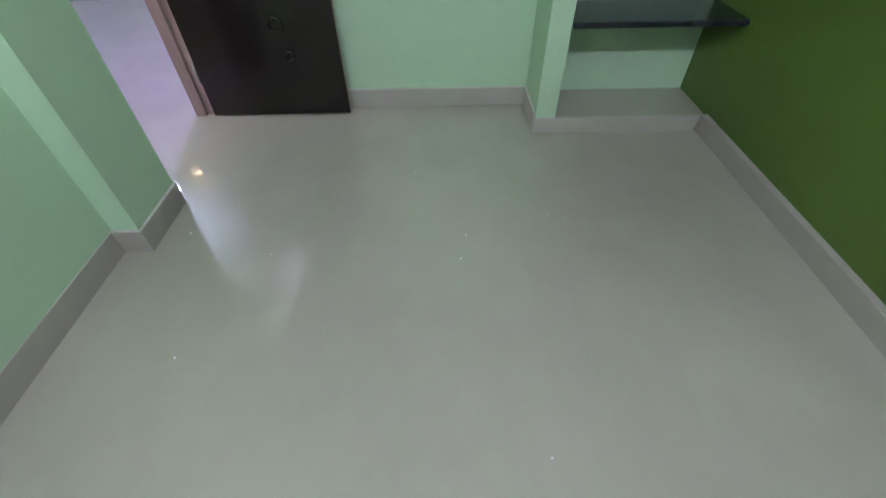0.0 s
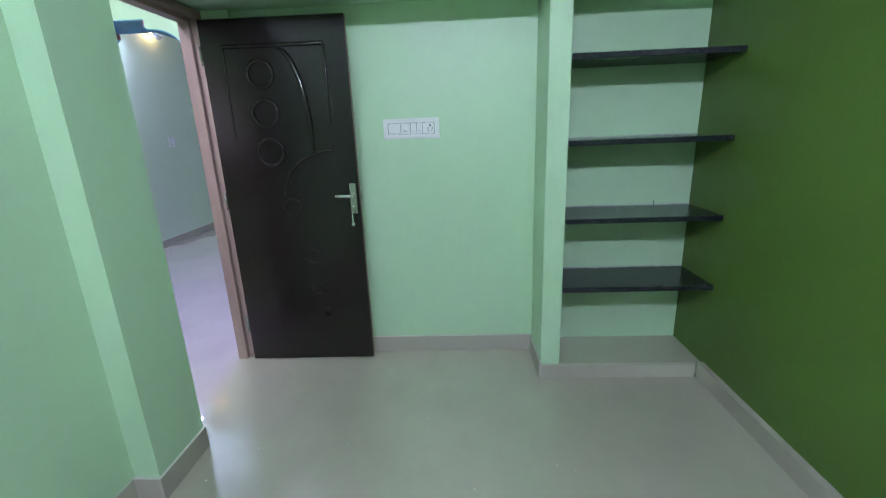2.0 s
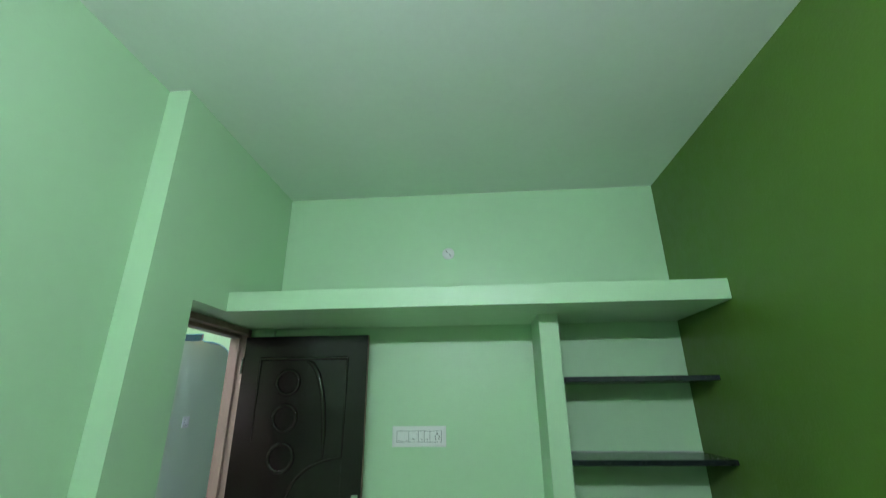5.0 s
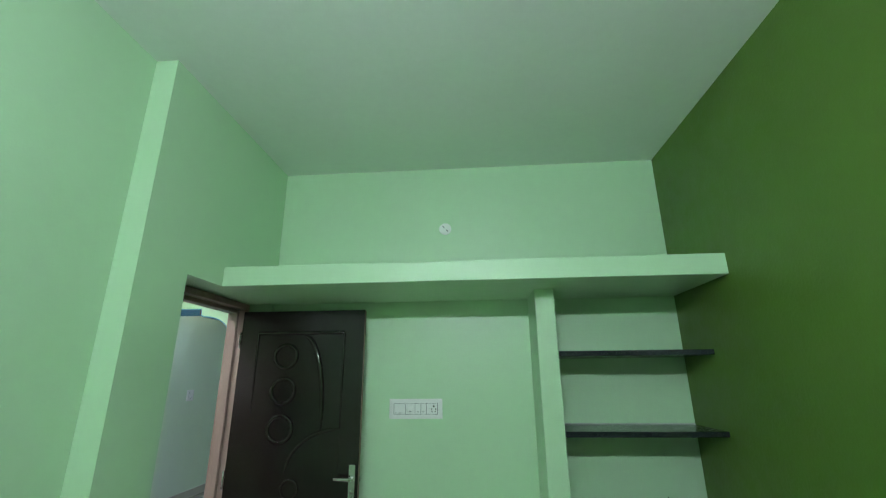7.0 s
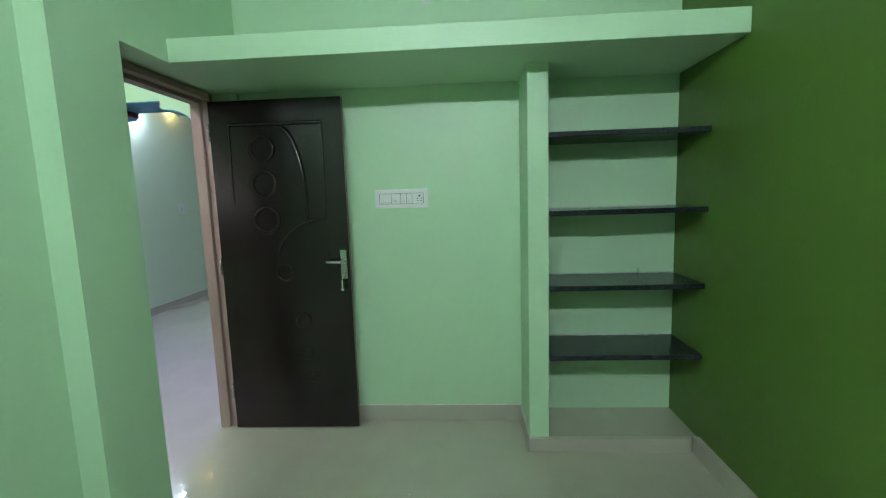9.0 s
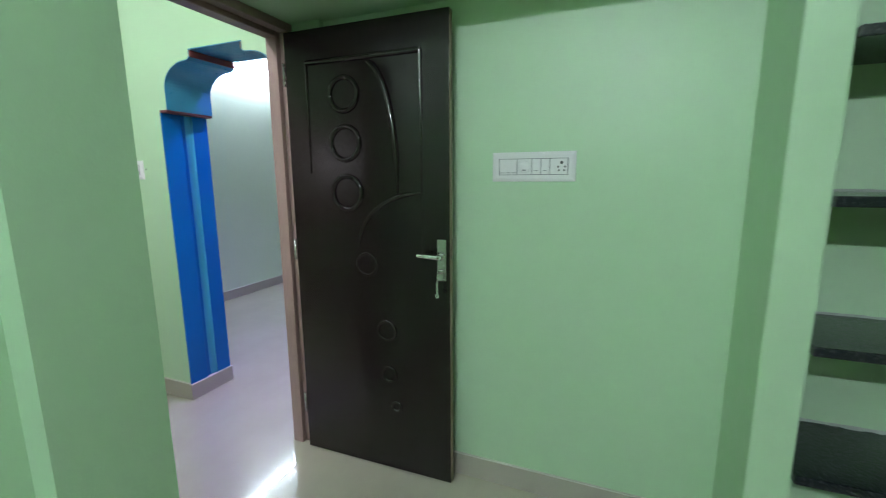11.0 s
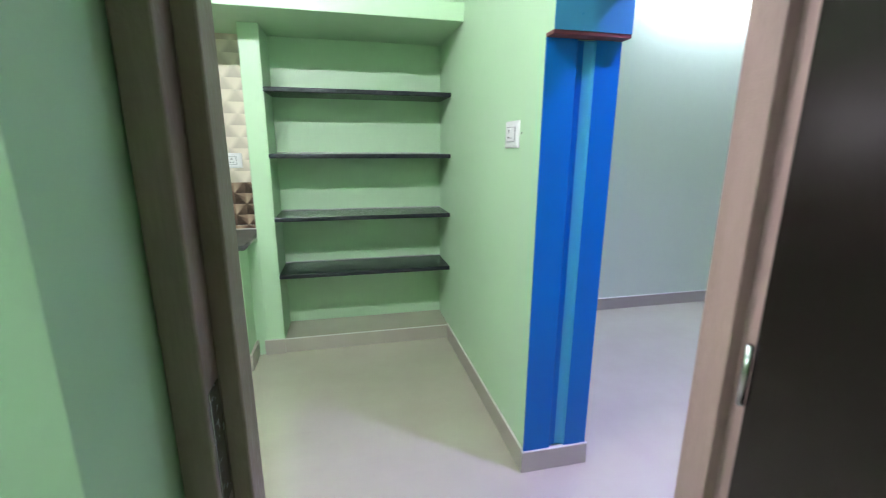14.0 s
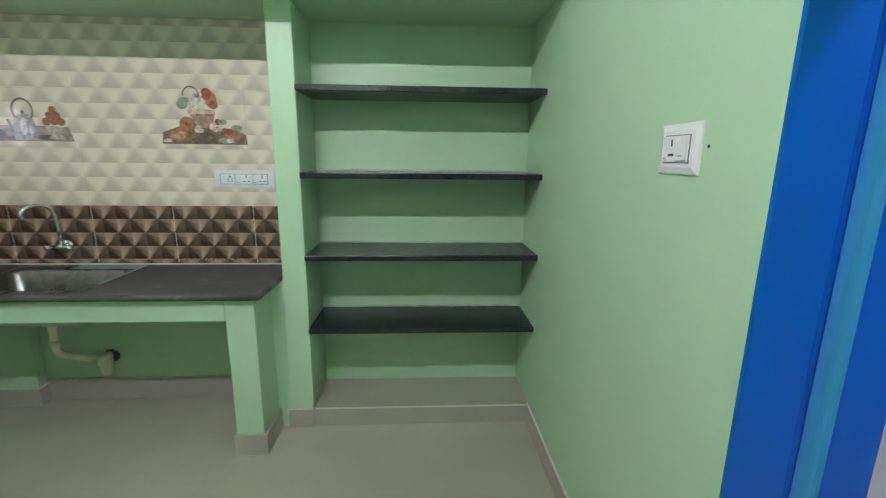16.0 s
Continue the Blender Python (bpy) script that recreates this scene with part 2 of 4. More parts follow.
def add_disc(bm, centre, normal, radius, depth, sides=28, taper=0.9):
    """A round plate whose back lies at centre, proud by depth along normal."""
    n = Vector(normal).normalized()
    c = Vector(centre)
    add_tube(bm, [c, c + n * depth * 0.6, c + n * depth], [radius, radius, radius * taper], sides)
    return bm


def add_prism(bm, outline, axis, a, b):
    """Extrudes a closed outline between a and b along 'x' or 'y'."""
    def place(p, k):
        return (k, p[0], p[1]) if axis == "x" else (p[0], k, p[1])
    lo, hi = [bm.verts.new(place(p, a)) for p in outline], [bm.verts.new(place(p, b)) for p in outline]
    bm.faces.new(lo)
    bm.faces.new(hi[::-1])
    for i in range(len(outline)):
        j = (i + 1) % len(outline)
        bm.faces.new((lo[j], lo[i], hi[i], hi[j]))
    bmesh.ops.recalc_face_normals(bm, faces=bm.faces)
    return bm


# ---- large structure ----
CEIL = 3.06
BED_N, BED_E, BED_S = 2.523, 1.417, -0.95
KIT_W, KIT_N, KIT_S = -4.075, 2.535, -0.76
HALL_W, HALL_S, HALL_N, HALL_E = -4.02, 2.825, 7.5, 0.4
PART_W, PART_E = -1.44, -1.19

structure("floor", boxes((-4.3, 1.6, -1.4, 7.7, -0.12, 0.0)), FLOOR, "polished grey beige vitrified tile floor", "floor")
structure("ceiling", boxes((-4.3, 1.6, -1.4, 7.7, CEIL, CEIL + 0.12)), CEILING, "plain off-white painted slab ceiling", "ceiling")
structure("wall_north", boxes((PART_W, 1.6, BED_N, HALL_S - 0.01, 0, CEIL)), GREEN, "pale green painted bedroom wall behind the open door", "wall")
structure("wall_east", boxes((BED_E, 1.6, -1.4, BED_N, 0, CEIL)), DARK_GREEN, "dark leaf green painted accent wall of the bedroom", "wall")
structure("wall_south", boxes((PART_W, BED_E, -1.4, BED_S, 0, CEIL)), GREEN, "pale green painted bedroom back wall", "wall")
structure("wall_west", boxes(
    (PART_W, -1.297, BED_S, 1.315, 0, CEIL), (PART_W, PART_E, 1.315, 1.62, 0, CEIL),
    (PART_W, PART_E, 1.62, 2.49, 2.102, CEIL), (PART_W, PART_E, 2.49, BED_N, 0, CEIL)), GREEN,
    "pale green painted partition wall with a doorway and a shallow pier", "wall")
structure("kitchen_wall_west", boxes((-4.3, KIT_W, -0.95, KIT_N, 0, CEIL)), GREEN, "pale green painted kitchen wall behind shelves and tiles", "wall")
WIN = (-3.58, -3.08, 1.456, 1.756)
structure("kitchen_wall_south", boxes(
    (KIT_W, WIN[0], -0.95, KIT_S, 0, CEIL), (WIN[1], PART_W, -0.95, KIT_S, 0, CEIL),
    (WIN[0], WIN[1], -0.95, KIT_S, 0, WIN[2]), (WIN[0], WIN[1], -0.95, KIT_S, WIN[3], CEIL)), GREEN,
    "pale green painted kitchen wall with a small window", "wall")
structure("hall_wall_west", boxes((-4.3, HALL_W, HALL_S, 7.7, 0, CEIL)), WHITE_WALL, "off-white painted hall wall under tube lights", "wall")
structure("hall_wall_north", boxes((HALL_W, HALL_E, HALL_N, 7.7, 0, CEIL)), WHITE_WALL, "off-white painted far hall wall", "wall")
structure("hall_wall_east", boxes((HALL_E, HALL_E + 0.2, HALL_S, 7.7, 0, CEIL)), WHITE_WALL, "off-white painted hall side wall", "wall")
structure("hall_wall_south", boxes((PART_W, HALL_E, HALL_S - 0.01, HALL_S, 0, CEIL)), WHITE_WALL, "off-white painted hall face of the bedroom wall", "wall")

# wall with the scalloped arch between kitchen passage and hall
ARCH_X, ARCH_TOP = -1.895, 2.087


def arch_curve():
    """Half of the arch above its bracket, from the middle outwards: offset from the centre line, height."""
    pts = [(0.19, ARCH_TOP), (0.19, 2.048), (0.205, 2.036), (0.225, 2.034)]
    for k in range(1, 13):
        a = math.pi / 2 * k / 12
        pts.append((0.225 + 0.18 * math.sin(a), 1.90 + 0.134 * math.cos(a)))
    return pts + [(0.405, 1.785)]


half = arch_curve()
left = [(ARCH_X - o, z) for o, z in half]
right = [(ARCH_X + o, z) for o, z in half]
bm = bmesh.new()
for x0, x1, y0, y1 in ((-4.3, -2.392, KIT_N, HALL_S), (-2.392, -2.36, KIT_N, 2.642), (-2.392, -2.36, 2.734, HALL_S)):
    add_box(bm, x0, x1, y0, y1, 0, 1.785)
top = [(-4.3, 1.785), *reversed(left), *right, (PART_W, 1.785), (PART_W, CEIL), (-4.3, CEIL)]
add_prism(bm, top, "y", KIT_N, HALL_S)
structure("arch_wall", bm, GREEN, "pale green wall pierced by a scalloped arch", "wall")


# painted lining of the arch: one strip that follows the curve, 4 mm thick
def lining(points, inset):
    bm = bmesh.new()
    rows = []
    for i, p in enumerate(points):
        a, b = Vector(points[max(i - 1, 0)]), Vector(points[min(i + 1, len(points) - 1)])
        d = (b - a).normalized()
        n = Vector((d.y, -d.x)) * inset
        q = Vector(p) + n
        rows.append([bm.verts.new((p[0], KIT_N - 0.002, p[1])), bm.verts.new((p[0], HALL_S + 0.002, p[1])),
                     bm.verts.new((q.x, HALL_S + 0.002, q.y)), bm.verts.new((q.x, KIT_N - 0.002, q.y))])
    for r, s in zip(rows, rows[1:]):
        for k in range(4):
            bm.faces.new((r[k], r[(k + 1) % 4], s[(k + 1) % 4], s[k]))
    bm.faces.new(rows[0])
    bm.faces.new(rows[-1][::-1])
    bmesh.ops.recalc_face_normals(bm, faces=bm.faces)
    return bm


arch = tagged(new("arch_trim"), "scalloped arch lining painted blue with red edges", "arch", kind="structure")
outline = [*reversed(left), *right]
part("arch_lining", lining(outline, 0.005), LIT_BLUE, arch)
for sgn in (-1, 1):
    x0, x1 = sorted((ARCH_X + sgn * 0.403, ARCH_X + sgn * 0.463))
    part("bracket_underside", boxes((x0, x1, KIT_N - 0.004, HALL_S + 0.004, 1.772, 1.786), bevel=0.003), RED, arch, "oxide red bracket underside")
    xs = sorted((ARCH_X + sgn * 0.178, ARCH_X + sgn * 0.192))
    part("step_face", boxes((xs[0], xs[1], KIT_N - 0.001, HALL_S + 0.001, 2.046, ARCH_TOP - 0.006), bevel=0.003), RED, arch, "oxide red step of the arch")

# jamb: a blue band with a half-round flute sunk into it, light blue on its far half
jamb = tagged(new("arch_jamb"), "bright blue painted arch pillar with a light blue middle stripe", "pillar", kind="structure")
jx, FLUTE_Y, FLUTE_R, FLUTE_TOP = -2.36, 2.688, 0.036, 1.772


def flute(depth, r, n=14):
    """Half-round hollow seen from above, from the kitchen side to the hall side."""
    return [(jx + 0.010 - depth * math.sin(math.pi * k / n) ** 0.8, FLUTE_Y - r * math.cos(math.pi * k / n)) for k in range(n + 1)]


def upright(outline, z0, z1):
    bm = bmesh.new()
    lo, hi = [bm.verts.new((x, y, z0)) for x, y in outline], [bm.verts.new((x, y, z1)) for x, y in outline]
    bm.faces.new(lo[::-1])
    bm.faces.new(hi)
    for i in range(len(outline)):
        j = (i + 1) % len(outline)
        bm.faces.new((lo[i], lo[j], hi[j], hi[i]))
    bmesh.ops.recalc_face_normals(bm, faces=bm.faces)
    return bm


for y0, y1 in ((KIT_N - 0.002, FLUTE_Y - FLUTE_R - 0.001), (FLUTE_Y + FLUTE_R + 0.001, HALL_S + 0.002)):
    part("band", boxes((jx, jx + 0.010, y0, y1, 0.10, FLUTE_TOP), bevel=0.0), BLUE, jamb)
hollow = flute(0.022, FLUTE_R)
part("flute", upright([*hollow, (jx, FLUTE_Y + FLUTE_R + 0.0005), (jx, 2.733), (jx - 0.031, 2.733), (jx - 0.031, 2.643), (jx, 2.643), (jx, FLUTE_Y - FLUTE_R - 0.0005)], 0.10, FLUTE_TOP), BLUE, jamb, "hollow half-round flute")
# lighter blue laid over the hall-side half of the hollow only
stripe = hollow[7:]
part("stripe", upright([*[(x + 0.0015, y) for x, y in stripe], *[(x - 0.001, y + 0.001) for x, y in reversed(stripe)]], 0.102, FLUTE_TOP - 0.002), LIGHT_BLUE, jamb, "lighter blue far half of the flute")

# loft slabs, column, pier, sills
structure("bedroom_loft", boxes((PART_E - 0.006, BED_E, 1.906, BED_N, 2.1012, 2.208), bevel=0.003), GREEN, "pale green painted concrete loft slab above door and shelves", "loft slab")
structure("bedroom_column", boxes((0.50, 0.61, 2.19, BED_N, 0, 2.105), bevel=0.004), GREEN, "pale green narrow upright wall beside the shelf niche", "column")
structure("kitchen_loft", boxes((KIT_W, -3.45, KIT_S, KIT_N, 2.100, 2.20), bevel=0.004), GREEN, "pale green painted concrete loft slab above the kitchen shelves", "loft slab")
structure("kitchen_pier", boxes((KIT_W, -3.756, 1.254, 1.372, 0, 2.100), bevel=0.004), GREEN, "pale green narrow upright wall between tiles and shelves", "column")
structure("bedroom_niche_sill", boxes((0.61, BED_E, 2.192, BED_N, 0, 0.082), bevel=0.002), FLOOR, "raised tiled base of the bedroom shelf niche", "sill")
structure("kitchen_niche_sill", boxes((KIT_W, -3.768, 1.372, KIT_N, 0, 0.100), bevel=0.002), FLOOR, "raised tiled base of the kitchen shelf niche", "sill")


# ---- skirting ----
SK_H, SK_T = 0.105, 0.012


def skirting(x0, x1, y0, y1, h=SK_H):
    """One run of tile skirting with a thin grout line on top."""
    ob = tagged(new("baseboard", mesh_of("baseboard", boxes((x0, x1, y0, y1, 0, h), bevel=0.0015), SKIRT)),
                "greyish beige glazed tile skirting along the wall", "skirting", kind="structure")
    if min(x1 - x0, y1 - y0) < 0.02:
        part("grout_line", boxes((x0 + 0.001, x1 - 0.001, y0 + 0.001, y1 - 0.001, h, h + 0.004)), SKIRT_TOP, ob)
    return ob


skirting(PART_E, 0.488, BED_N - SK_T, BED_N)
skirting(0.488, 0.50, 2.175, BED_N - SK_T)
skirting(0.50, BED_E - 0.042, 2.168, 2.19, 0.082)
skirting(BED_E - 0.034, BED_E, BED_S + SK_T, 2.168, 0.096)
skirting(-1.297, -1.293, BED_S, 1.303)
skirting(-1.297, PART_E, 1.303, 1.315)
skirting(PART_E, PART_E + SK_T, 1.303, 1.62)
skirting(-1.293, BED_E - 0.042, BED_S, BED_S + SK_T)
skirting(-3.768, -2.36, KIT_N - SK_T, KIT_N)
skirting(-2.36, -2.36 + SK_T + 0.006, KIT_N - SK_T, HALL_S + SK_T, 0.100)
skirting(HALL_W, -2.36, HALL_S, HALL_S + SK_T)
skirting(HALL_W, HALL_W + SK_T, HALL_S + SK_T, HALL_N)
skirting(HALL_W + SK_T, HALL_E, HALL_N - SK_T, HALL_N)
skirting(PART_W, HALL_E, HALL_S, HALL_S + SK_T)
skirting(-3.756, -3.744, 1.242, 1.372)
skirting(-3.768, -3.756, 1.372, KIT_N - SK_T, 0.098)
skirting(KIT_W, KIT_W + SK_T, -0.25, 1.055, 0.130)
skirting(PART_W - SK_T, PART_W, KIT_S, 1.62)

# ---- door frame and door ----
FX0, FX1 = -1.452, -1.342
door_frame = tagged(new("door_frame_1"), "brown painted rebated wooden door frame, scuffed near the floor", "door frame", kind="structure")
part("jamb", boxes((FX0, FX1, 1.622, 1.660, 0, 2.098), bevel=0.003), FRAME, door_frame)
part("stop", boxes((FX0 + 0.002, -1.388, 1.660, 1.686, 0, 2.060), bevel=0.003), FRAME, door_frame)
part("jamb", boxes((FX0, FX1, 2.456, 2.489, 0, 2.098), bevel=0.003), FRAME, door_frame)
part("stop", boxes((FX0 + 0.002, -1.388, 2.430, 2.456, 0, 2.060), bevel=0.003), FRAME, door_frame)
part("head", boxes((FX0, FX1, 1.660, 2.456, 2.060, 2.098), bevel=0.003), FRAME, door_frame)
part("head_stop", boxes((FX0 + 0.002, -1.388, 1.686, 2.430, 2.036, 2.060), bevel=0.003), FRAME, door_frame)
part("strike_plate", boxes((-1.386, -1.350, 1.659, 1.6615, 0.96, 1.12), bevel=0.0005), STEEL, door_frame, "small steel strike plate")
part("floor_bolt_hole", boxes((-1.372, -1.352, 1.6595, 1.662, 0.60, 0.64), bevel=0.0005), BLACK, door_frame, "dark bolt hole")

for z0, h, w in ((0.52, 0.07, 0.010), (0.62, 0.10, 0.007), (0.40, 0.05, 0.008), (0.77, 0.03, 0.005)):
    bm = bmesh.new()
    chip = [(-1.389 - w * 0.2 + w * (0.3 + 0.7 * random.random()) * (1 if k < 6 else 0), z0 + h * (k / 5 if k < 6 else 1 - (k - 6) / 5)) for k in range(12)]
    add_prism(bm, [(x - (0.004 if k >= 6 else 0.0), z) for k, (x, z) in enumerate(chip)], "y", 1.6595, 1.6615)
    part("paint_chip", bm, CHIP, door_frame, "dark chipped paint")

LEAF_W, LEAF_H, LEAF_T = 0.795, 2.03, 0.030
leaf = tagged(new("door_1"), "dark brown lacquered moulded door standing open against the wall", "door", kind="structure")
leaf.matrix_basis = pose(-1.332, 2.414, 0.01, 0, 0, 0.6)


def panel_door():
    return boxes((0, LEAF_W, 0, LEAF_T, 0, LEAF_H), bevel=0.003)


def moulding(points, r, closed=False):
    """A rounded ridge on the door's face along points given as (across, up)."""
    bm = bmesh.new()
    pts = [(u, 0.001, z - 0.01) for u, z in points]
    add_tube(bm, pts, r if closed else [r * min(1.0, 0.3 + 0.25 * min(k, len(pts) - 1 - k)) for k in range(len(pts))], 10, not closed)
    return bm


def ring(u, z, r, n=36):
    return [(u + r * math.cos(2 * math.pi * k / n), z + r * math.sin(2 * math.pi * k / n)) for k in range(n + 1)]


part("slab", panel_door(), DOOR, leaf)
part("lock_edge", boxes((LEAF_W - 0.0005, LEAF_W + 0.002, 0.002, LEAF_T - 0.002, 0.004, LEAF_H - 0.004)), EDGE, leaf, "unpainted brown wood edge")
part("panel_border", moulding([(0.115, 1.42), (0.115, 1.70), (0.115, 1.895), (0.118, 1.900), (0.40, 1.900), (0.667, 1.900), (0.670, 1.895), (0.670, 1.60), (0.670, 1.335)], 0.012), DOOR_TRIM, leaf, "", True)
arc = [(0.415 + 0.142 * math.sin(a), 1.335 + 0.545 * math.cos(a) ** 0.9) for a in (math.pi / 2 * k / 18 for k in range(19))]
part("long_arc", moulding(arc, 0.015), DOOR_TRIM, leaf, "", True)
low = [(0.670 - 0.315 * math.sin(a), 1.085 + 0.25 * math.cos(a)) for a in (math.pi / 2 * k / 18 for k in range(19))]
part("low_arc", moulding(low, 0.011), DOOR_TRIM, leaf, "", True)
part("low_border", moulding([(0.670, 1.335), (0.671, 1.20), (0.671, 1.04)], 0.005), DOOR_TRIM, leaf, "", True)
for u, z, r in ((0.305, 1.757, 0.070), (0.305, 1.550, 0.072), (0.305, 1.333, 0.074), (0.392, 1.012, 0.050), (0.484, 0.707, 0.044), (0.492, 0.494, 0.034), (0.525, 0.338, 0.022)):
    part("ring_moulding", moulding(ring(u, z, r), max(0.0085, r * 0.17), True), DOOR_TRIM, leaf, "", True)

handle = part("lock_plate", boxes((0.740, 0.780, -0.010, 0.0, 0.955, 1.135), bevel=0.004), STEEL, leaf, "brushed steel lock plate")
bm = bmesh.new()
add_tube(bm, [(0.760, -0.008, 1.062), (0.760, -0.036, 1.062), (0.758, -0.046, 1.062), (0.748, -0.050, 1.064), (0.71, -0.050, 1.066), (0.668, -0.048, 1.067), (0.663, -0.048, 1.067)], [0.011, 0.011, 0.011, 0.0105, 0.0095, 0.0095, 0.006], 14)
part("lever", bm, CHROME, handle, "polished lever handle", True)
bm = bmesh.new()
add_disc(bm, (0.760, -0.010, 1.062), (0, -1, 0), 0.016, 0.008, 20, 0.8)
part("rose", bm, CHROME, handle, "", True)
bm = bmesh.new()
add_disc(bm, (0.760, -0.010, 0.998), (0, -1, 0), 0.012, 0.010, 18, 0.85)
part("lock_cylinder", bm, CHROME, handle, "", True)
bm = bmesh.new()
add_box(bm, 0.756, 0.758, -0.046, -0.018, 0.990, 1.006, 0.0005)
part("key", bm, CHROME, handle, "key standing in the lock")
bm = bmesh.new()
add_tube(bm, [(0.757, -0.046, 0.994), (0.757, -0.048, 0.975), (0.754, -0.046, 0.955)], 0.0025, 8)
add_box(bm, 0.750, 0.758, -0.047, -0.044, 0.895, 0.958, 0.001)
add_disc(bm, (0.754, -0.044, 0.900), (0, -1, 0), 0.010, 0.003, 14)
part("spare_key", bm, CHROME, handle, "second key hanging from the ring")
for z in (0.25, 1.05, 1.85):
    bm = bmesh.new()
    add_tube(bm, [(-0.004, -0.004, z - 0.05), (-0.004, -0.004, z + 0.05)], 0.006, 10)
    part("hinge", bm, STEEL, leaf, "steel butt hinge", True)


# ---- shelves ----
def shelf(x0, x1, y0, y1, z, label):
    """A slab of black granite with rounded edges and a mortar line at its back."""
    ob = tagged(new("shelf", mesh_of("shelf", boxes((x0, x1, y0, y1, z - 0.014, z + 0.014), bevel=0.004), GRANITE)), label, "shelf")
    along_x = x1 - x0 > y1 - y0
    lo, hi = (x0, x1) if along_x else (y0, y1)
    bm, n, back, front = bmesh.new(), 46, [], []
    for k in range(n + 1):
        s = lo + (hi - lo) * k / n
        rise, run = 0.0055 + 0.0035 * random.random(), 0.006 + 0.011 * random.random() ** 2
        for row, d, h in ((back, 0.0, rise), (front, run, 0.0)):
            row.append(bm.verts.new((s, y1 - d, z + 0.0135 + h) if along_x else (x0 + d, s, z + 0.0135 + h)))
    for k in range(n):
        bm.faces.new((back[k], back[k + 1], front[k + 1], front[k]))
    bmesh.ops.recalc_face_normals(bm, faces=bm.faces)
    part("mortar_line", bm, MORTAR, ob, "uneven pale mortar along the wall")
    return ob


for z in (0.545, 0.932, 1.335, 1.740):
    tagged(shelf(0.61, BED_E, 2.170, BED_N, z, "black granite shelf slab set into the bedroom niche"), group="bedroom niche shelves")
for z in (0.551, 0.936, 1.339, 1.734):
    tagged(shelf(KIT_W, -3.737, 1.372, KIT_N, z, "black granite shelf slab set into the kitchen niche"), group="kitchen niche shelves")


# ---- switch plates ----
def socket_holes(parent, x, z, y, size):
    bm = bmesh.new()
    for dx, dz, r in ((0, 0.30, 0.13), (-0.26, -0.02, 0.08), (0.26, -0.02, 0.08), (-0.2, -0.3, 0.08), (0.2, -0.3, 0.08)):
        add_disc(bm, (x + dx * size, y, z + dz * size), (0, -1, 0), r * size, 0.0006, 12)
    part("socket_holes", bm, HOLE, parent, "grey socket holes")


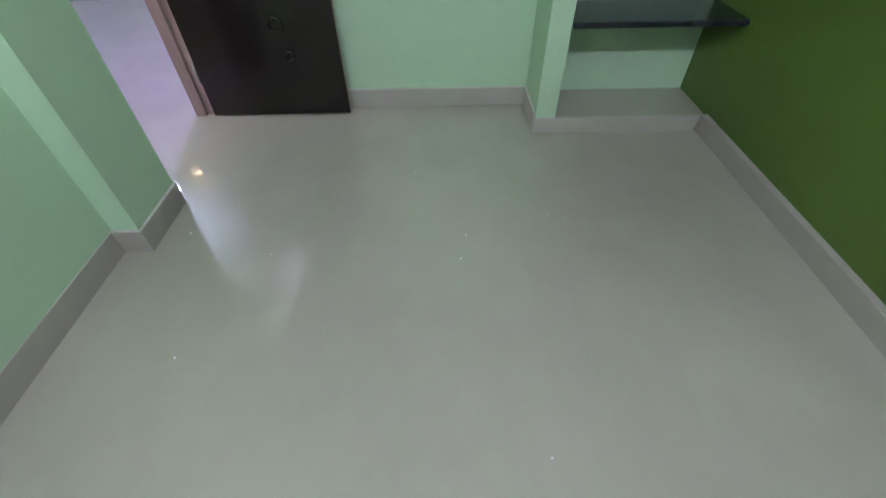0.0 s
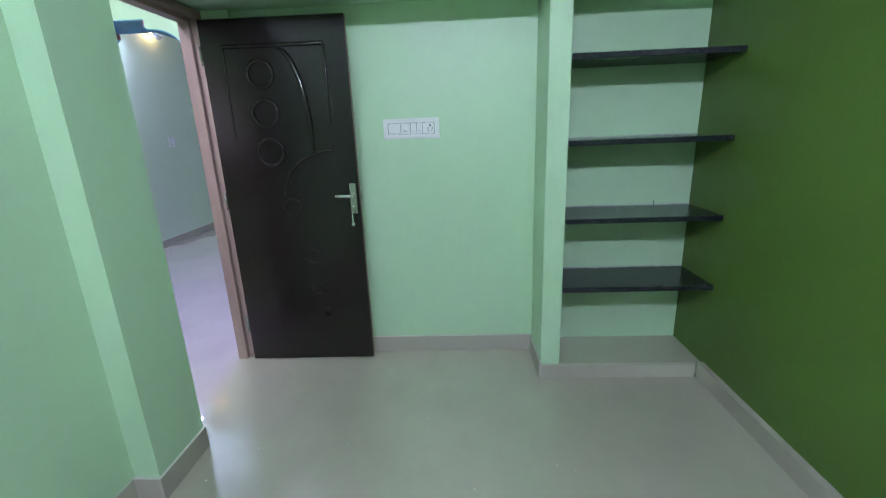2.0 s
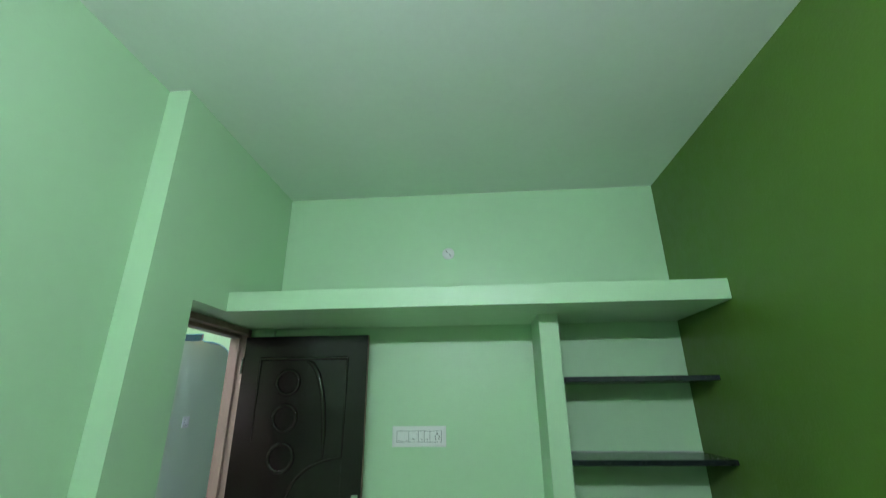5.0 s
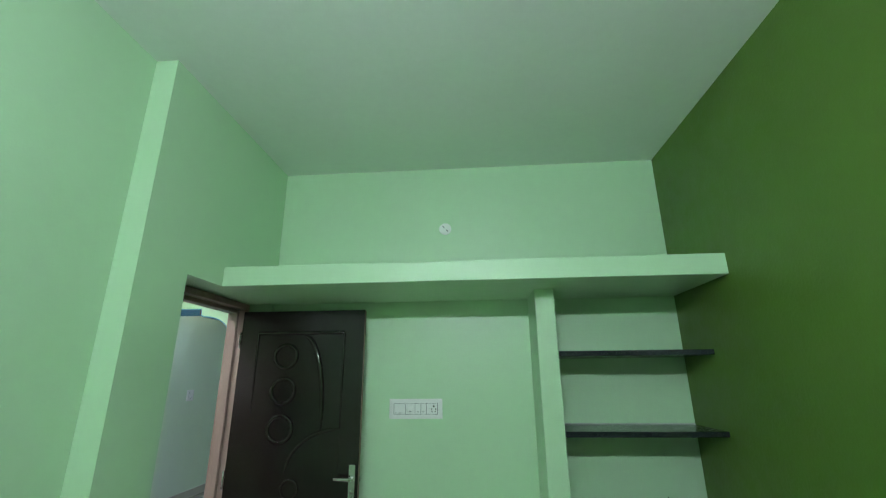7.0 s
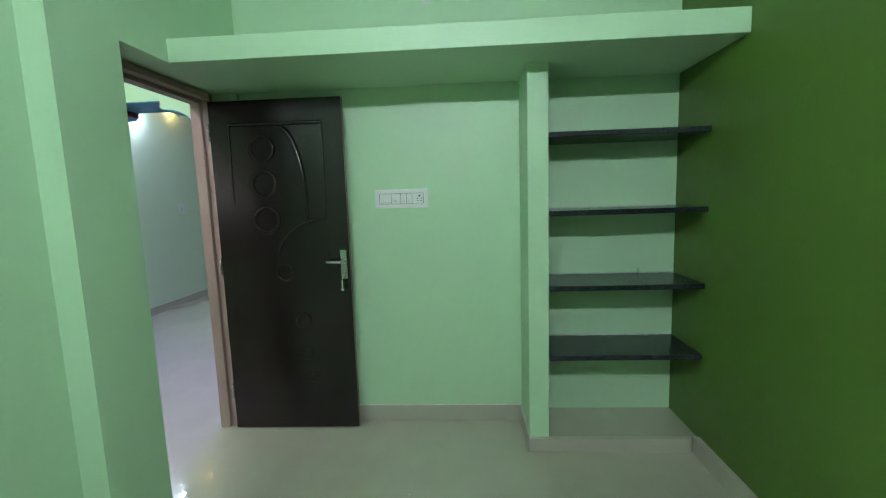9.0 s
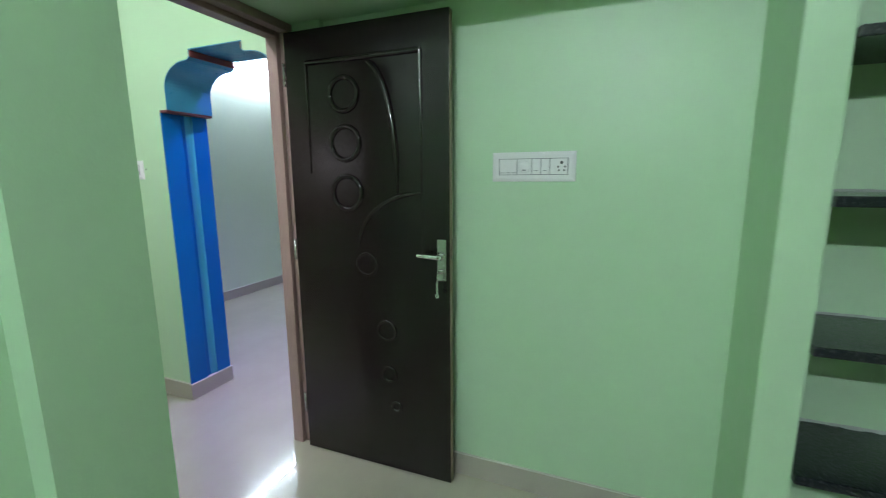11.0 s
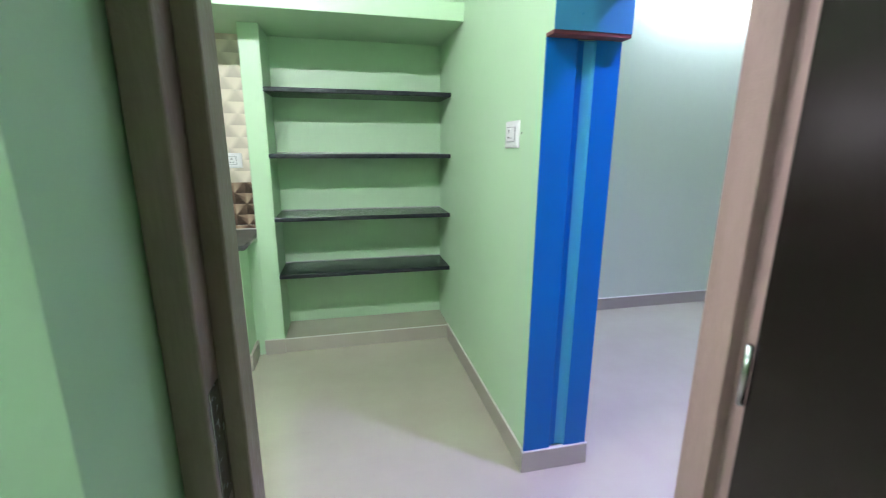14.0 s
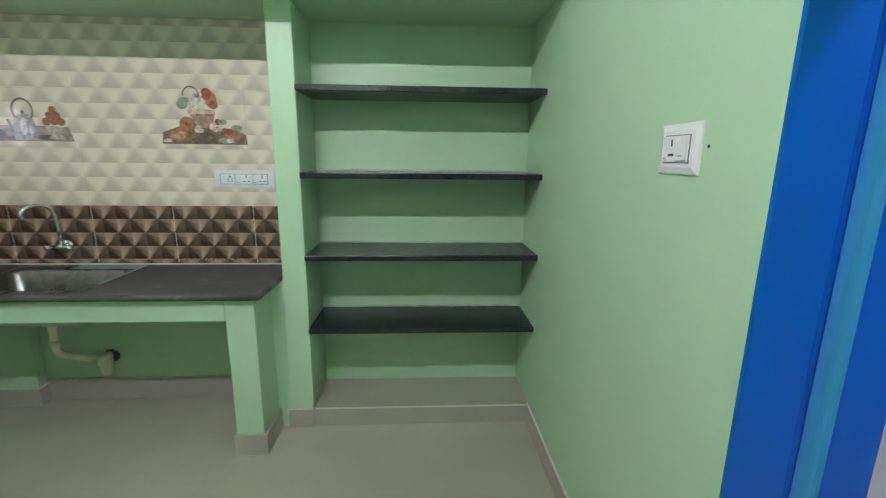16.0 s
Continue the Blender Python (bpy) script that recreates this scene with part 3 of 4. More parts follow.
def plate(name, label, w, h, modules, at, turn, category="switch plate"):
    """A bevelled white plate; modules: (kind, width) from one side to the other. It faces its own -y and hangs at its centre."""
    ob = thing(name, label, category, at, turn=turn)
    bm = bmesh.new()
    loops = []
    for inset, d in ((0.0, 0.0), (0.0, 0.004), (0.003, 0.0065), (0.016, 0.0105), (0.019, 0.0100)):
        loops.append([bm.verts.new((sx * (w / 2 - inset), -d, sz * (h / 2 - inset))) for sx, sz in ((-1, -1), (1, -1), (1, 1), (-1, 1))])
    for a, c in zip(loops, loops[1:]):
        for k in range(4):
            bm.faces.new((a[k], a[(k + 1) % 4], c[(k + 1) % 4], c[k]))
    bm.faces.new(loops[-1])
    bm.faces.new(loops[0][::-1])
    bmesh.ops.recalc_face_normals(bm, faces=bm.faces)
    part("cover_frame", bm, PLASTIC, ob)
    total, mh = sum(m[1] for m in modules), h * 0.52
    part("module_seam", boxes((-total / 2 - 0.002, total / 2 + 0.002, -0.0112, -0.009, -mh / 2 - 0.002, mh / 2 + 0.002)), GREY_LINE, ob, "grey seam round the modules")
    x = -total / 2
    for kind, mw in modules:
        face = part("module", boxes((x + 0.0012, x + mw - 0.0012, -0.0135, -0.010, -mh / 2, mh / 2), bevel=0.001), PLASTIC, ob)
        cx = x + mw / 2
        if kind == "socket":
            socket_holes(face, cx + mw * 0.16, 0.0, -0.0135, mh * 0.8)
            part("rocker", boxes((x + 0.004, x + mw * 0.30, -0.0165, -0.0135, -mh * 0.42, mh * 0.05), bevel=0.001), PLASTIC, face)
        elif kind == "three_pin":
            bm = bmesh.new()
            for dx, dz, rx, rz in ((0.18, 0.24, 0.05, 0.13), (0.02, -0.22, 0.09, 0.05), (0.34, -0.22, 0.09, 0.05)):
                px0, pz0 = cx + dx * mw * 0.8, dz * mh
                add_box(bm, px0 - rx * mh, px0 + rx * mh, -0.0142, -0.0135, pz0 - rz * mh, pz0 + rz * mh)
            part("socket_holes", bm, HOLE, face, "dark three-pin socket holes")
            part("rocker", boxes((x + 0.004, x + mw * 0.30, -0.0165, -0.0135, -mh * 0.42, mh * 0.05), bevel=0.001), PLASTIC, face)
            part("rocker_mark", boxes((x + 0.005, x + mw * 0.27, -0.0170, -0.0165, -mh * 0.38, -mh * 0.34)), GREY_LINE, face)
        elif kind == "three_switches":
            for k in range(3):
                r0 = x + 0.002 + (mw - 0.004) * k / 3
                part("rocker", boxes((r0 + 0.0006, r0 + (mw - 0.004) / 3 - 0.0006, -0.0165, -0.0135, -mh * 0.44, mh * 0.44), bevel=0.0012), PLASTIC, face)
                part("rocker_mark", boxes((r0 + 0.004, r0 + (mw - 0.004) / 3 - 0.004, -0.0170, -0.0165, -mh * 0.40, -mh * 0.36)), GREY_LINE, face)
        elif kind == "switch":
            bm = boxes((x + 0.004, x + mw - 0.004, -0.017, -0.0135, -mh * 0.44, mh * 0.44), bevel=0.0015)
            part("rocker", bm, PLASTIC, face)
            part("rocker_mark", boxes((cx - mw * 0.2, cx + mw * 0.2, -0.0175, -0.017, -mh * 0.28, -mh * 0.24)), GREY_LINE, face)
        elif kind == "dial":
            bm = bmesh.new()
            add_disc(bm, (cx, -0.0135, 0), (0, -1, 0), mh * 0.40, 0.006, 24, 0.85)
            part("regulator_knob", bm, PLASTIC, face, "round regulator knob", True)
            part("knob_mark", boxes((cx - mw * 0.12, cx + mw * 0.12, -0.0202, -0.0195, -mh * 0.26, -mh * 0.18)), GREY_LINE, face)
        x += mw
    return ob


plate("switchboard", "white switchboard with regulator and socket on the bedroom wall", 0.328, 0.116,
      [("three_switches", 0.072), ("dial", 0.058), ("switch", 0.036), ("switch", 0.034), ("socket", 0.068)], (-0.220, BED_N, 1.439), 0)
plate("switch_and_socket", "white square switch and socket plate on the kitchen side wall", 0.150, 0.112,
      [("three_pin", 0.046), ("switch", 0.046)], (-2.632, KIT_N, 1.452), 0)
plate("socket_board", "white socket board with three sockets on the cream tiles", 0.320, 0.100,
      [("socket", 0.078), ("three_pin", 0.094), ("three_pin", 0.078)], (KIT_W + 0.009, 0.988, 1.303), 90, "socket plate")
plate("hall_switch", "small white switch plate on the off-white hall wall", 0.15, 0.15,
      [("switch", 0.035), ("switch", 0.035)], (HALL_W, 6.0, 1.40), 90)

cover = thing("junction_cover", "round white junction box cover high on the wall", "junction box", (-0.027, BED_N, 2.601))
bm = bmesh.new()
add_disc(bm, (0, 0, 0), (0, -1, 0), 0.042, 0.006, 36, 0.94)
part("disc", bm, PLASTIC, cover, "", True)
for k, (dx, dz) in enumerate(((-0.012, 0.014), (0.013, -0.013))):
    slot = part("screw_slot", boxes((-0.009, 0.009, -0.0068, -0.0055, -0.0028, 0.0028)), BLACK, cover)
    slot.matrix_basis = pose(dx, 0, dz, 0, 50, 0)


# ---- lamps ----
def tube_light(label, at, turn, glow, length=1.2):
    """A batten with a glass tube; it faces its own -y, its back on the wall."""
    ob = thing("tube_light", label, "tube light", at, turn=turn)
    part("batten", boxes((-length / 2, length / 2, -0.030, 0, -0.011, 0.011), bevel=0.003), PLASTIC, ob)
    for s in (-1, 1):
        x0, x1 = sorted((s * (length / 2 - 0.03), s * length / 2))
        part("end_cap", boxes((x0, x1, -0.066, -0.030, -0.016, 0.016), bevel=0.003), PLASTIC, ob)
    bm = bmesh.new()
    add_tube(bm, [(-length / 2 + 0.03, -0.052, 0), (length / 2 - 0.03, -0.052, 0)], 0.013, 14)
    part("tube", bm, glow, ob, "lit glass tube", True)
    return ob


tube_light("lit white tube light on the bedroom back wall", (0.05, BED_S, 2.585), 180, GLOW_BED)
hung = tube_light("lit white tube light hung below the kitchen ceiling", (-1.75, 1.20, 2.62), 270, GLOW_KITCHEN)
for x in (-0.45, 0.45):
    bm = bmesh.new()
    add_tube(bm, [(x, -0.017, 0.016), (x, -0.017, CEIL - 2.62)], 0.003, 8)
    part("hanger_rod", bm, STEEL, hung)
tube_light("lit cool white tube light high on the hall wall", (HALL_W, 4.725, 2.66), 90, GLOW_HALL, 1.27)
lamp = thing("ceiling_light", "round lit violet-white lamp under the hall ceiling", "ceiling light", (-1.62, 3.42, CEIL))


def add_cup(bm, axis, profile, sides=36):
    """A round shell turned from (radius, distance) pairs along axis."""
    d = Vector(axis).normalized()
    u = d.orthogonal().normalized()
    v = d.cross(u)
    rings = [[bm.verts.new(d * h + r * (math.cos(a) * u + math.sin(a) * v)) for a in (2 * math.pi * k / sides for k in range(sides))] for r, h in profile]
    for a, b in zip(rings, rings[1:]):
        for k in range(sides):
            bm.faces.new((a[k], a[(k + 1) % sides], b[(k + 1) % sides], b[k]))
    bm.faces.new(rings[0][::-1])
    bm.faces.new(rings[-1])
    bmesh.ops.recalc_face_normals(bm, faces=bm.faces)
    return bm


part("lamp_body", add_cup(bmesh.new(), (0, 0, -1), [(0.094, 0.0), (0.094, 0.112), (0.091, 0.115), (0.086, 0.115), (0.084, 0.112), (0.084, 0.020)]), PLASTIC, lamp, "white plastic lamp body", True)
bm = bmesh.new()
add_disc(bm, (0, 0, -0.020), (0, 0, -1), 0.060, 0.012, 40, 0.88)
part("diffuser", bm, GLOW_LAMP, lamp, "glowing round diffuser", True)
bulb = thing("bulb_holder", "warm glowing bulb high on the hall wall behind an added shield", "bulb", (HALL_W, 5.95, 2.80), turn=90)
bm = bmesh.new()
add_disc(bm, (0, 0, 0), (0, -1, 0), 0.035, 0.03, 24, 0.8)
part("holder", bm, PLASTIC, bulb, "", True)
bm = bmesh.new()
bmesh.ops.create_uvsphere(bm, u_segments=20, v_segments=12, radius=0.05)
for v in bm.verts:
    v.co = (v.co.x, v.co.y * 1.2 - 0.10, v.co.z)
part("glass_bulb", bm, GLOW_BULB, bulb, "glowing warm glass", True)
# unseen cup, added to hide the bulb from the glossy floor
part("shade", add_cup(bmesh.new(), (0, -1, 0), [(0.060, 0.168), (0.082, 0.154), (0.094, 0.118), (0.096, 0.118), (0.086, 0.157), (0.062, 0.173)]), PLASTIC, bulb, "added white shield that keeps the bulb out of the floor's reflection", True)

# ---- kitchen counter ----
CT, CF = 0.826, -3.515
SX0, SX1, SY0, SY1 = -3.940, -3.572, -0.185, 0.410
bm = boxes((CF - 0.56 + 0.005, SX0, -0.207, 1.225, CT - 0.03, CT), (SX1, CF, -0.207, 1.225, CT - 0.03, CT),
           (SX0, SX1, -0.207, SY0, CT - 0.03, CT), (SX0, SX1, SY1, 1.225, CT - 0.03, CT),
           (KIT_W + 0.003, -2.35, KIT_S + 0.003, -0.207, CT - 0.03, CT))
bmesh.ops.remove_doubles(bm, verts=bm.verts, dist=0.0001)
tagged(new("worktop", mesh_of("worktop", bm, COUNTER)), "dusty black granite worktop turning the corner, with a sink cut-out", "worktop")
edge = bmesh.new()
add_tube(edge, [(CF, -0.207, CT - 0.013), (CF, 1.225, CT - 0.013)], 0.0135, 10)
add_tube(edge, [(CF, 1.225, CT - 0.013), (-3.756, 1.225, CT - 0.013)], 0.0135, 10)
add_tube(edge, [(-2.35, -0.207, CT - 0.013), (CF, -0.207, CT - 0.013)], 0.0135, 10)
part("rounded_edge", edge, COUNTER, bpy.data.objects["worktop"], "", True)

base = thing("counter_base", "pale green plastered counter frame with an open underside", "counter base")
part("front_beam", boxes((-3.575, -3.545, -0.235, 1.056, 0.686, CT - 0.031), bevel=0.004), GREEN, base)
part("side_beam", boxes((-3.55, -2.38, -0.355, -0.235, 0.686, CT - 0.031), bevel=0.004), GREEN, base)
part("soffit_slab", boxes((KIT_W, -3.66, 0.45, 1.056, 0.735, CT - 0.032), (KIT_W, -3.995, -0.355, 0.45, 0.735, CT - 0.032)), GREEN, base)
part("corner_slab", boxes((KIT_W, -2.38, KIT_S, -0.355, 0.735, CT - 0.033)), GREEN, base)
leg = part("leg", boxes((KIT_W, -3.544, 1.056, 1.188, 0, CT - 0.031), bevel=0.004), GREEN, base)
part("end_panel", boxes((KIT_W, -3.760, 1.188, 1.254, 0, CT - 0.032)), GREEN, base)
part("leg_tile", boxes((-3.756, -3.532, 1.046, 1.204, 0, 0.110), bevel=0.0015), SKIRT, leg, "beige tile foot")
part("end_leg", boxes((-2.50, -2.38, KIT_S, -0.240, 0, 0.69), bevel=0.004), GREEN, base)
structure("corner_pier", boxes((KIT_W, -4.007, KIT_S, -0.25, 0, 0.735), bevel=0.003), GREEN, "pale green pier in the corner under the worktop", "pier")
skirting(-4.007, -3.995, KIT_S, -0.25)
skirting(KIT_W + SK_T, -3.995, -0.25, -0.238)

# sink
sink = thing("sink", "stainless steel kitchen sink let into the granite worktop", "sink")


def basin():
    """A rounded bowl, open at the top, with wall thickness."""
    bm = bmesh.new()
    rings = []
    for inset, z, back in ((-0.040, CT + 0.001, 0.065), (-0.038, CT + 0.003, 0.065), (-0.004, CT + 0.003, 0.0), (0.0, CT + 0.001, 0.0), (0.006, CT - 0.004, 0.0), (0.012, CT - 0.11, 0.0), (0.030, CT - 0.135, 0.0), (0.10, CT - 0.142, 0.0)):
        x0, x1, y0, y1 = SX0 + inset - back, SX1 - inset, SY0 + inset, SY1 - inset
        r, loop = max(0.012, 0.05 - inset * 0.2), []
        for cx, cy, a0 in ((x1 - r, y1 - r, 0), (x0 + r, y1 - r, 90), (x0 + r, y0 + r, 180), (x1 - r, y0 + r, 270)):
            for k in range(6):
                a = radians(a0 + 18 * k)
                loop.append(bm.verts.new((cx + r * math.cos(a), cy + r * math.sin(a), z)))
        rings.append(loop)
    for a, b in zip(rings, rings[1:]):
        for k in range(len(a)):
            bm.faces.new((a[k], a[(k + 1) % len(a)], b[(k + 1) % len(a)], b[k]))
    bm.faces.new(rings[-1])
    bmesh.ops.recalc_face_normals(bm, faces=bm.faces)
    return bm


part("bowl", basin(), BOWL, sink, "", True)
dish = bmesh.new()
dish_loops = []
for inset, z in ((-0.01, 0.735), (0.0, 0.690), (0.02, 0.655), (0.055, 0.637), (0.11, 0.632)):
    x0, x1, y0, y1 = SX0 + inset, SX1 - inset, SY0 + inset, SY1 - inset
    loop, r = [], 0.05
    for cx, cy, a0 in ((x1 - r, y1 - r, 0), (x0 + r, y1 - r, 90), (x0 + r, y0 + r, 180), (x1 - r, y0 + r, 270)):
        loop += [dish.verts.new((cx + r * math.cos(radians(a0 + 18 * k)), cy + r * math.sin(radians(a0 + 18 * k)), z)) for k in range(6)]
    dish_loops.append(loop)
for a, b in zip(dish_loops, dish_loops[1:]):
    for k in range(len(a)):
        dish.faces.new((a[k], a[(k + 1) % len(a)], b[(k + 1) % len(a)], b[k]))
dish.faces.new(dish_loops[-1])
bmesh.ops.recalc_face_normals(dish, faces=dish.faces)
part("underside", dish, UNDER, sink, "dull grey coated underside", True)
bm = bmesh.new()
add_disc(bm, (-3.75, 0.03, CT - 0.142), (0, 0, 1), 0.045, 0.004, 28, 0.9)
part("drain", bm, CHROME, sink, "", True)
film = bmesh.new()
add_box(film, SX0 - 0.098, SX0 - 0.012, 0.08, SY1 + 0.034, CT + 0.0032, CT + 0.0040)
add_box(film, SX0 - 0.012, SX1 - 0.10, SY1 + 0.008, SY1 + 0.034, CT + 0.0032, CT + 0.0040)
part("protective_film", film, FILM, sink, "peeling pale teal protective film on the rim")

# tap on the tiled wall
tap = thing("wall_tap", "chrome swan-neck kitchen tap fixed to the tiled wall", "tap")
ty, tz = 0.005, 0.935
bm = bmesh.new()
add_disc(bm, (KIT_W + 0.009, ty, tz), (1, 0, 0), 0.030, 0.010, 24)
part("flange", bm, CHROME, tap, "", True)
bm = bmesh.new()
add_tube(bm, [(KIT_W + 0.012, ty, tz), (KIT_W + 0.06, ty, tz), (KIT_W + 0.075, ty, tz)], [0.016, 0.018, 0.012], 16)
add_tube(bm, [(KIT_W + 0.05, ty - 0.045, tz - 0.004), (KIT_W + 0.05, ty + 0.05, tz - 0.004)], 0.013, 14)
part("body", bm, CHROME, tap, "", True)
bm = bmesh.new()
neck = [(KIT_W + 0.05, ty, tz + 0.01), (KIT_W + 0.05, ty - 0.002, tz + 0.10), (KIT_W + 0.055, ty - 0.006, tz + 0.18)]
neck += [(KIT_W + 0.06 + 0.055 * (1 - math.cos(a)), ty - 0.010 - 0.032 * (1 - math.cos(a)), tz + 0.185 + 0.045 * math.sin(a)) for a in (math.pi * k / 12 for k in range(1, 12))]
neck += [(KIT_W + 0.17, ty - 0.075, tz + 0.165)]
add_tube(bm, neck, 0.0095, 14)
part("swan_neck", bm, CHROME, tap, "", True)
for s in (-1, 1):
    bm = bmesh.new()
    add_tube(bm, [(KIT_W + 0.05, ty + s * 0.05, tz - 0.004), (KIT_W + 0.07, ty + s * 0.055, tz - 0.004), (KIT_W + 0.085, ty + s * 0.055, tz - 0.004)], [0.010, 0.017, 0.015], 8)
    part("knob", bm, CHROME, tap, "ribbed chrome knob", True)

# waste pipe
waste = thing("waste_pipe", "cream plastic waste pipe with a bottle trap under the sink", "pipe")
px, py = -3.85, 0.03
bm = bmesh.new()
add_tube(bm, [(px, py, 0.634), (px, py, 0.625), (px, py, 0.60), (px, py, 0.585), (px, py, 0.555), (px, py, 0.548), (px, py, 0.43)], [0.050, 0.048, 0.042, 0.030, 0.029, 0.021, 0.020], 20)
part("drop", bm, PVC, waste, "", True)
bm = bmesh.new()
add_tube(bm, [(px, py, 0.47), (px, py, 0.465), (px, py, 0.445), (px, py, 0.44), (px, py, 0.415), (px - 0.008, py + 0.008, 0.392), (px - 0.025, py + 0.022, 0.376), (px - 0.10, py + 0.055, 0.322), (-4.00, 0.098, 0.292)],
         [0.021, 0.025, 0.025, 0.021, 0.021, 0.021, 0.020, 0.019, 0.019], 16)
part("elbow", bm, PVC, waste, "", True)
bm = bmesh.new()
add_tube(bm, [(-4.03, 0.125, 0.305), (-4.03, 0.125, 0.300), (-4.03, 0.125, 0.245), (-4.03, 0.125, 0.235), (-4.03, 0.125, 0.190), (-4.03, 0.125, 0.172)], [0.028, 0.037, 0.036, 0.030, 0.026, 0.018], 18)
part("trap", bm, PVC, waste, "", True)
bm = bmesh.new()
add_tube(bm, [(-4.03, 0.125, 0.270), (KIT_W + 0.0005, 0.125, 0.270)], 0.018, 12)
part("wall_spigot", bm, PVC, waste, "", True)
bm = bmesh.new()
hole_n = 24
hole_radii = [(0.040 + 0.010 * random.random()) for k in range(hole_n)]
hole_outline = [(0.135 + r * math.cos(2 * math.pi * k / hole_n), 0.275 + 0.85 * r * math.sin(2 * math.pi * k / hole_n)) for k, r in enumerate(hole_radii)]
add_prism(bm, hole_outline, "x", KIT_W + 0.0004, KIT_W + 0.003)
part("wall_hole", bm, HOLE_DARK, waste, "dark broken edge of the hole in the wall")

# ---- kitchen window ----
window = tagged(new("window_1"), "small barred kitchen window with daylight behind it", "window", kind="structure")
part("window_frame", boxes((WIN[0], WIN[0] + 0.03, -0.90, -0.84, WIN[2], WIN[3]), (WIN[1] - 0.03, WIN[1], -0.90, -0.84, WIN[2], WIN[3]),
                           (WIN[0] + 0.03, WIN[1] - 0.03, -0.90, -0.84, WIN[2], WIN[2] + 0.03), (WIN[0] + 0.03, WIN[1] - 0.03, -0.90, -0.84, WIN[3] - 0.03, WIN[3])), FRAME, window)
for k in (1, 2):
    z = WIN[2] + (WIN[3] - WIN[2]) * k / 3
    part("bar", boxes((WIN[0] + 0.03, WIN[1] - 0.03, -0.88, -0.86, z - 0.008, z + 0.008)), FRAME, window)
xm = (WIN[0] + WIN[1]) / 2
part("mullion", boxes((xm - 0.012, xm + 0.012, -0.89, -0.85, WIN[2] + 0.03, WIN[3] - 0.03)), FRAME, window)

# ---- pictures printed on the tiles ----
PRINTS = {}


def print_mat(name, rgb):
    if name not in PRINTS:
        PRINTS[name] = surface("printed_" + name, rgb, 0.2, var=0.6, broad=55, fine=170, bump=0)
    return PRINTS[name]


def add_blob(bm, y, z, ry, rz, n=16, lift=0.0):
    """A flat oval print on the wall's face."""
    vs = [bm.verts.new((lift, y + ry * math.cos(2 * math.pi * k / n), z + rz * math.sin(2 * math.pi * k / n))) for k in range(n)]
    ws = [bm.verts.new((lift - 0.0008, v.co.y, v.co.z)) for v in vs]
    bm.faces.new(vs)
    for k in range(n):
        bm.faces.new((vs[k], ws[k], ws[(k + 1) % n], vs[(k + 1) % n]))
    return bm


def add_shape(bm, pts, lift):
    vs, ws = [bm.verts.new((lift, y, z)) for y, z in pts], [bm.verts.new((lift - 0.0008, y, z)) for y, z in pts]
    bm.faces.new(vs)
    for k in range(len(pts)):
        j = (k + 1) % len(pts)
        bm.faces.new((vs[k], ws[k], ws[j], vs[j]))
    return bm


def decal(parent, name, rgb, shapes, lift):
    """Flat printed shapes of one kind, each a part: a list is an outline, a tuple an oval."""
    for s in shapes:
        bm = bmesh.new()
        if isinstance(s, list):
            add_shape(bm, s, lift)
        else:
            add_blob(bm, *s, lift=lift)
        bmesh.ops.recalc_face_normals(bm, faces=bm.faces)
        part(name, bm, print_mat(name, rgb), parent)


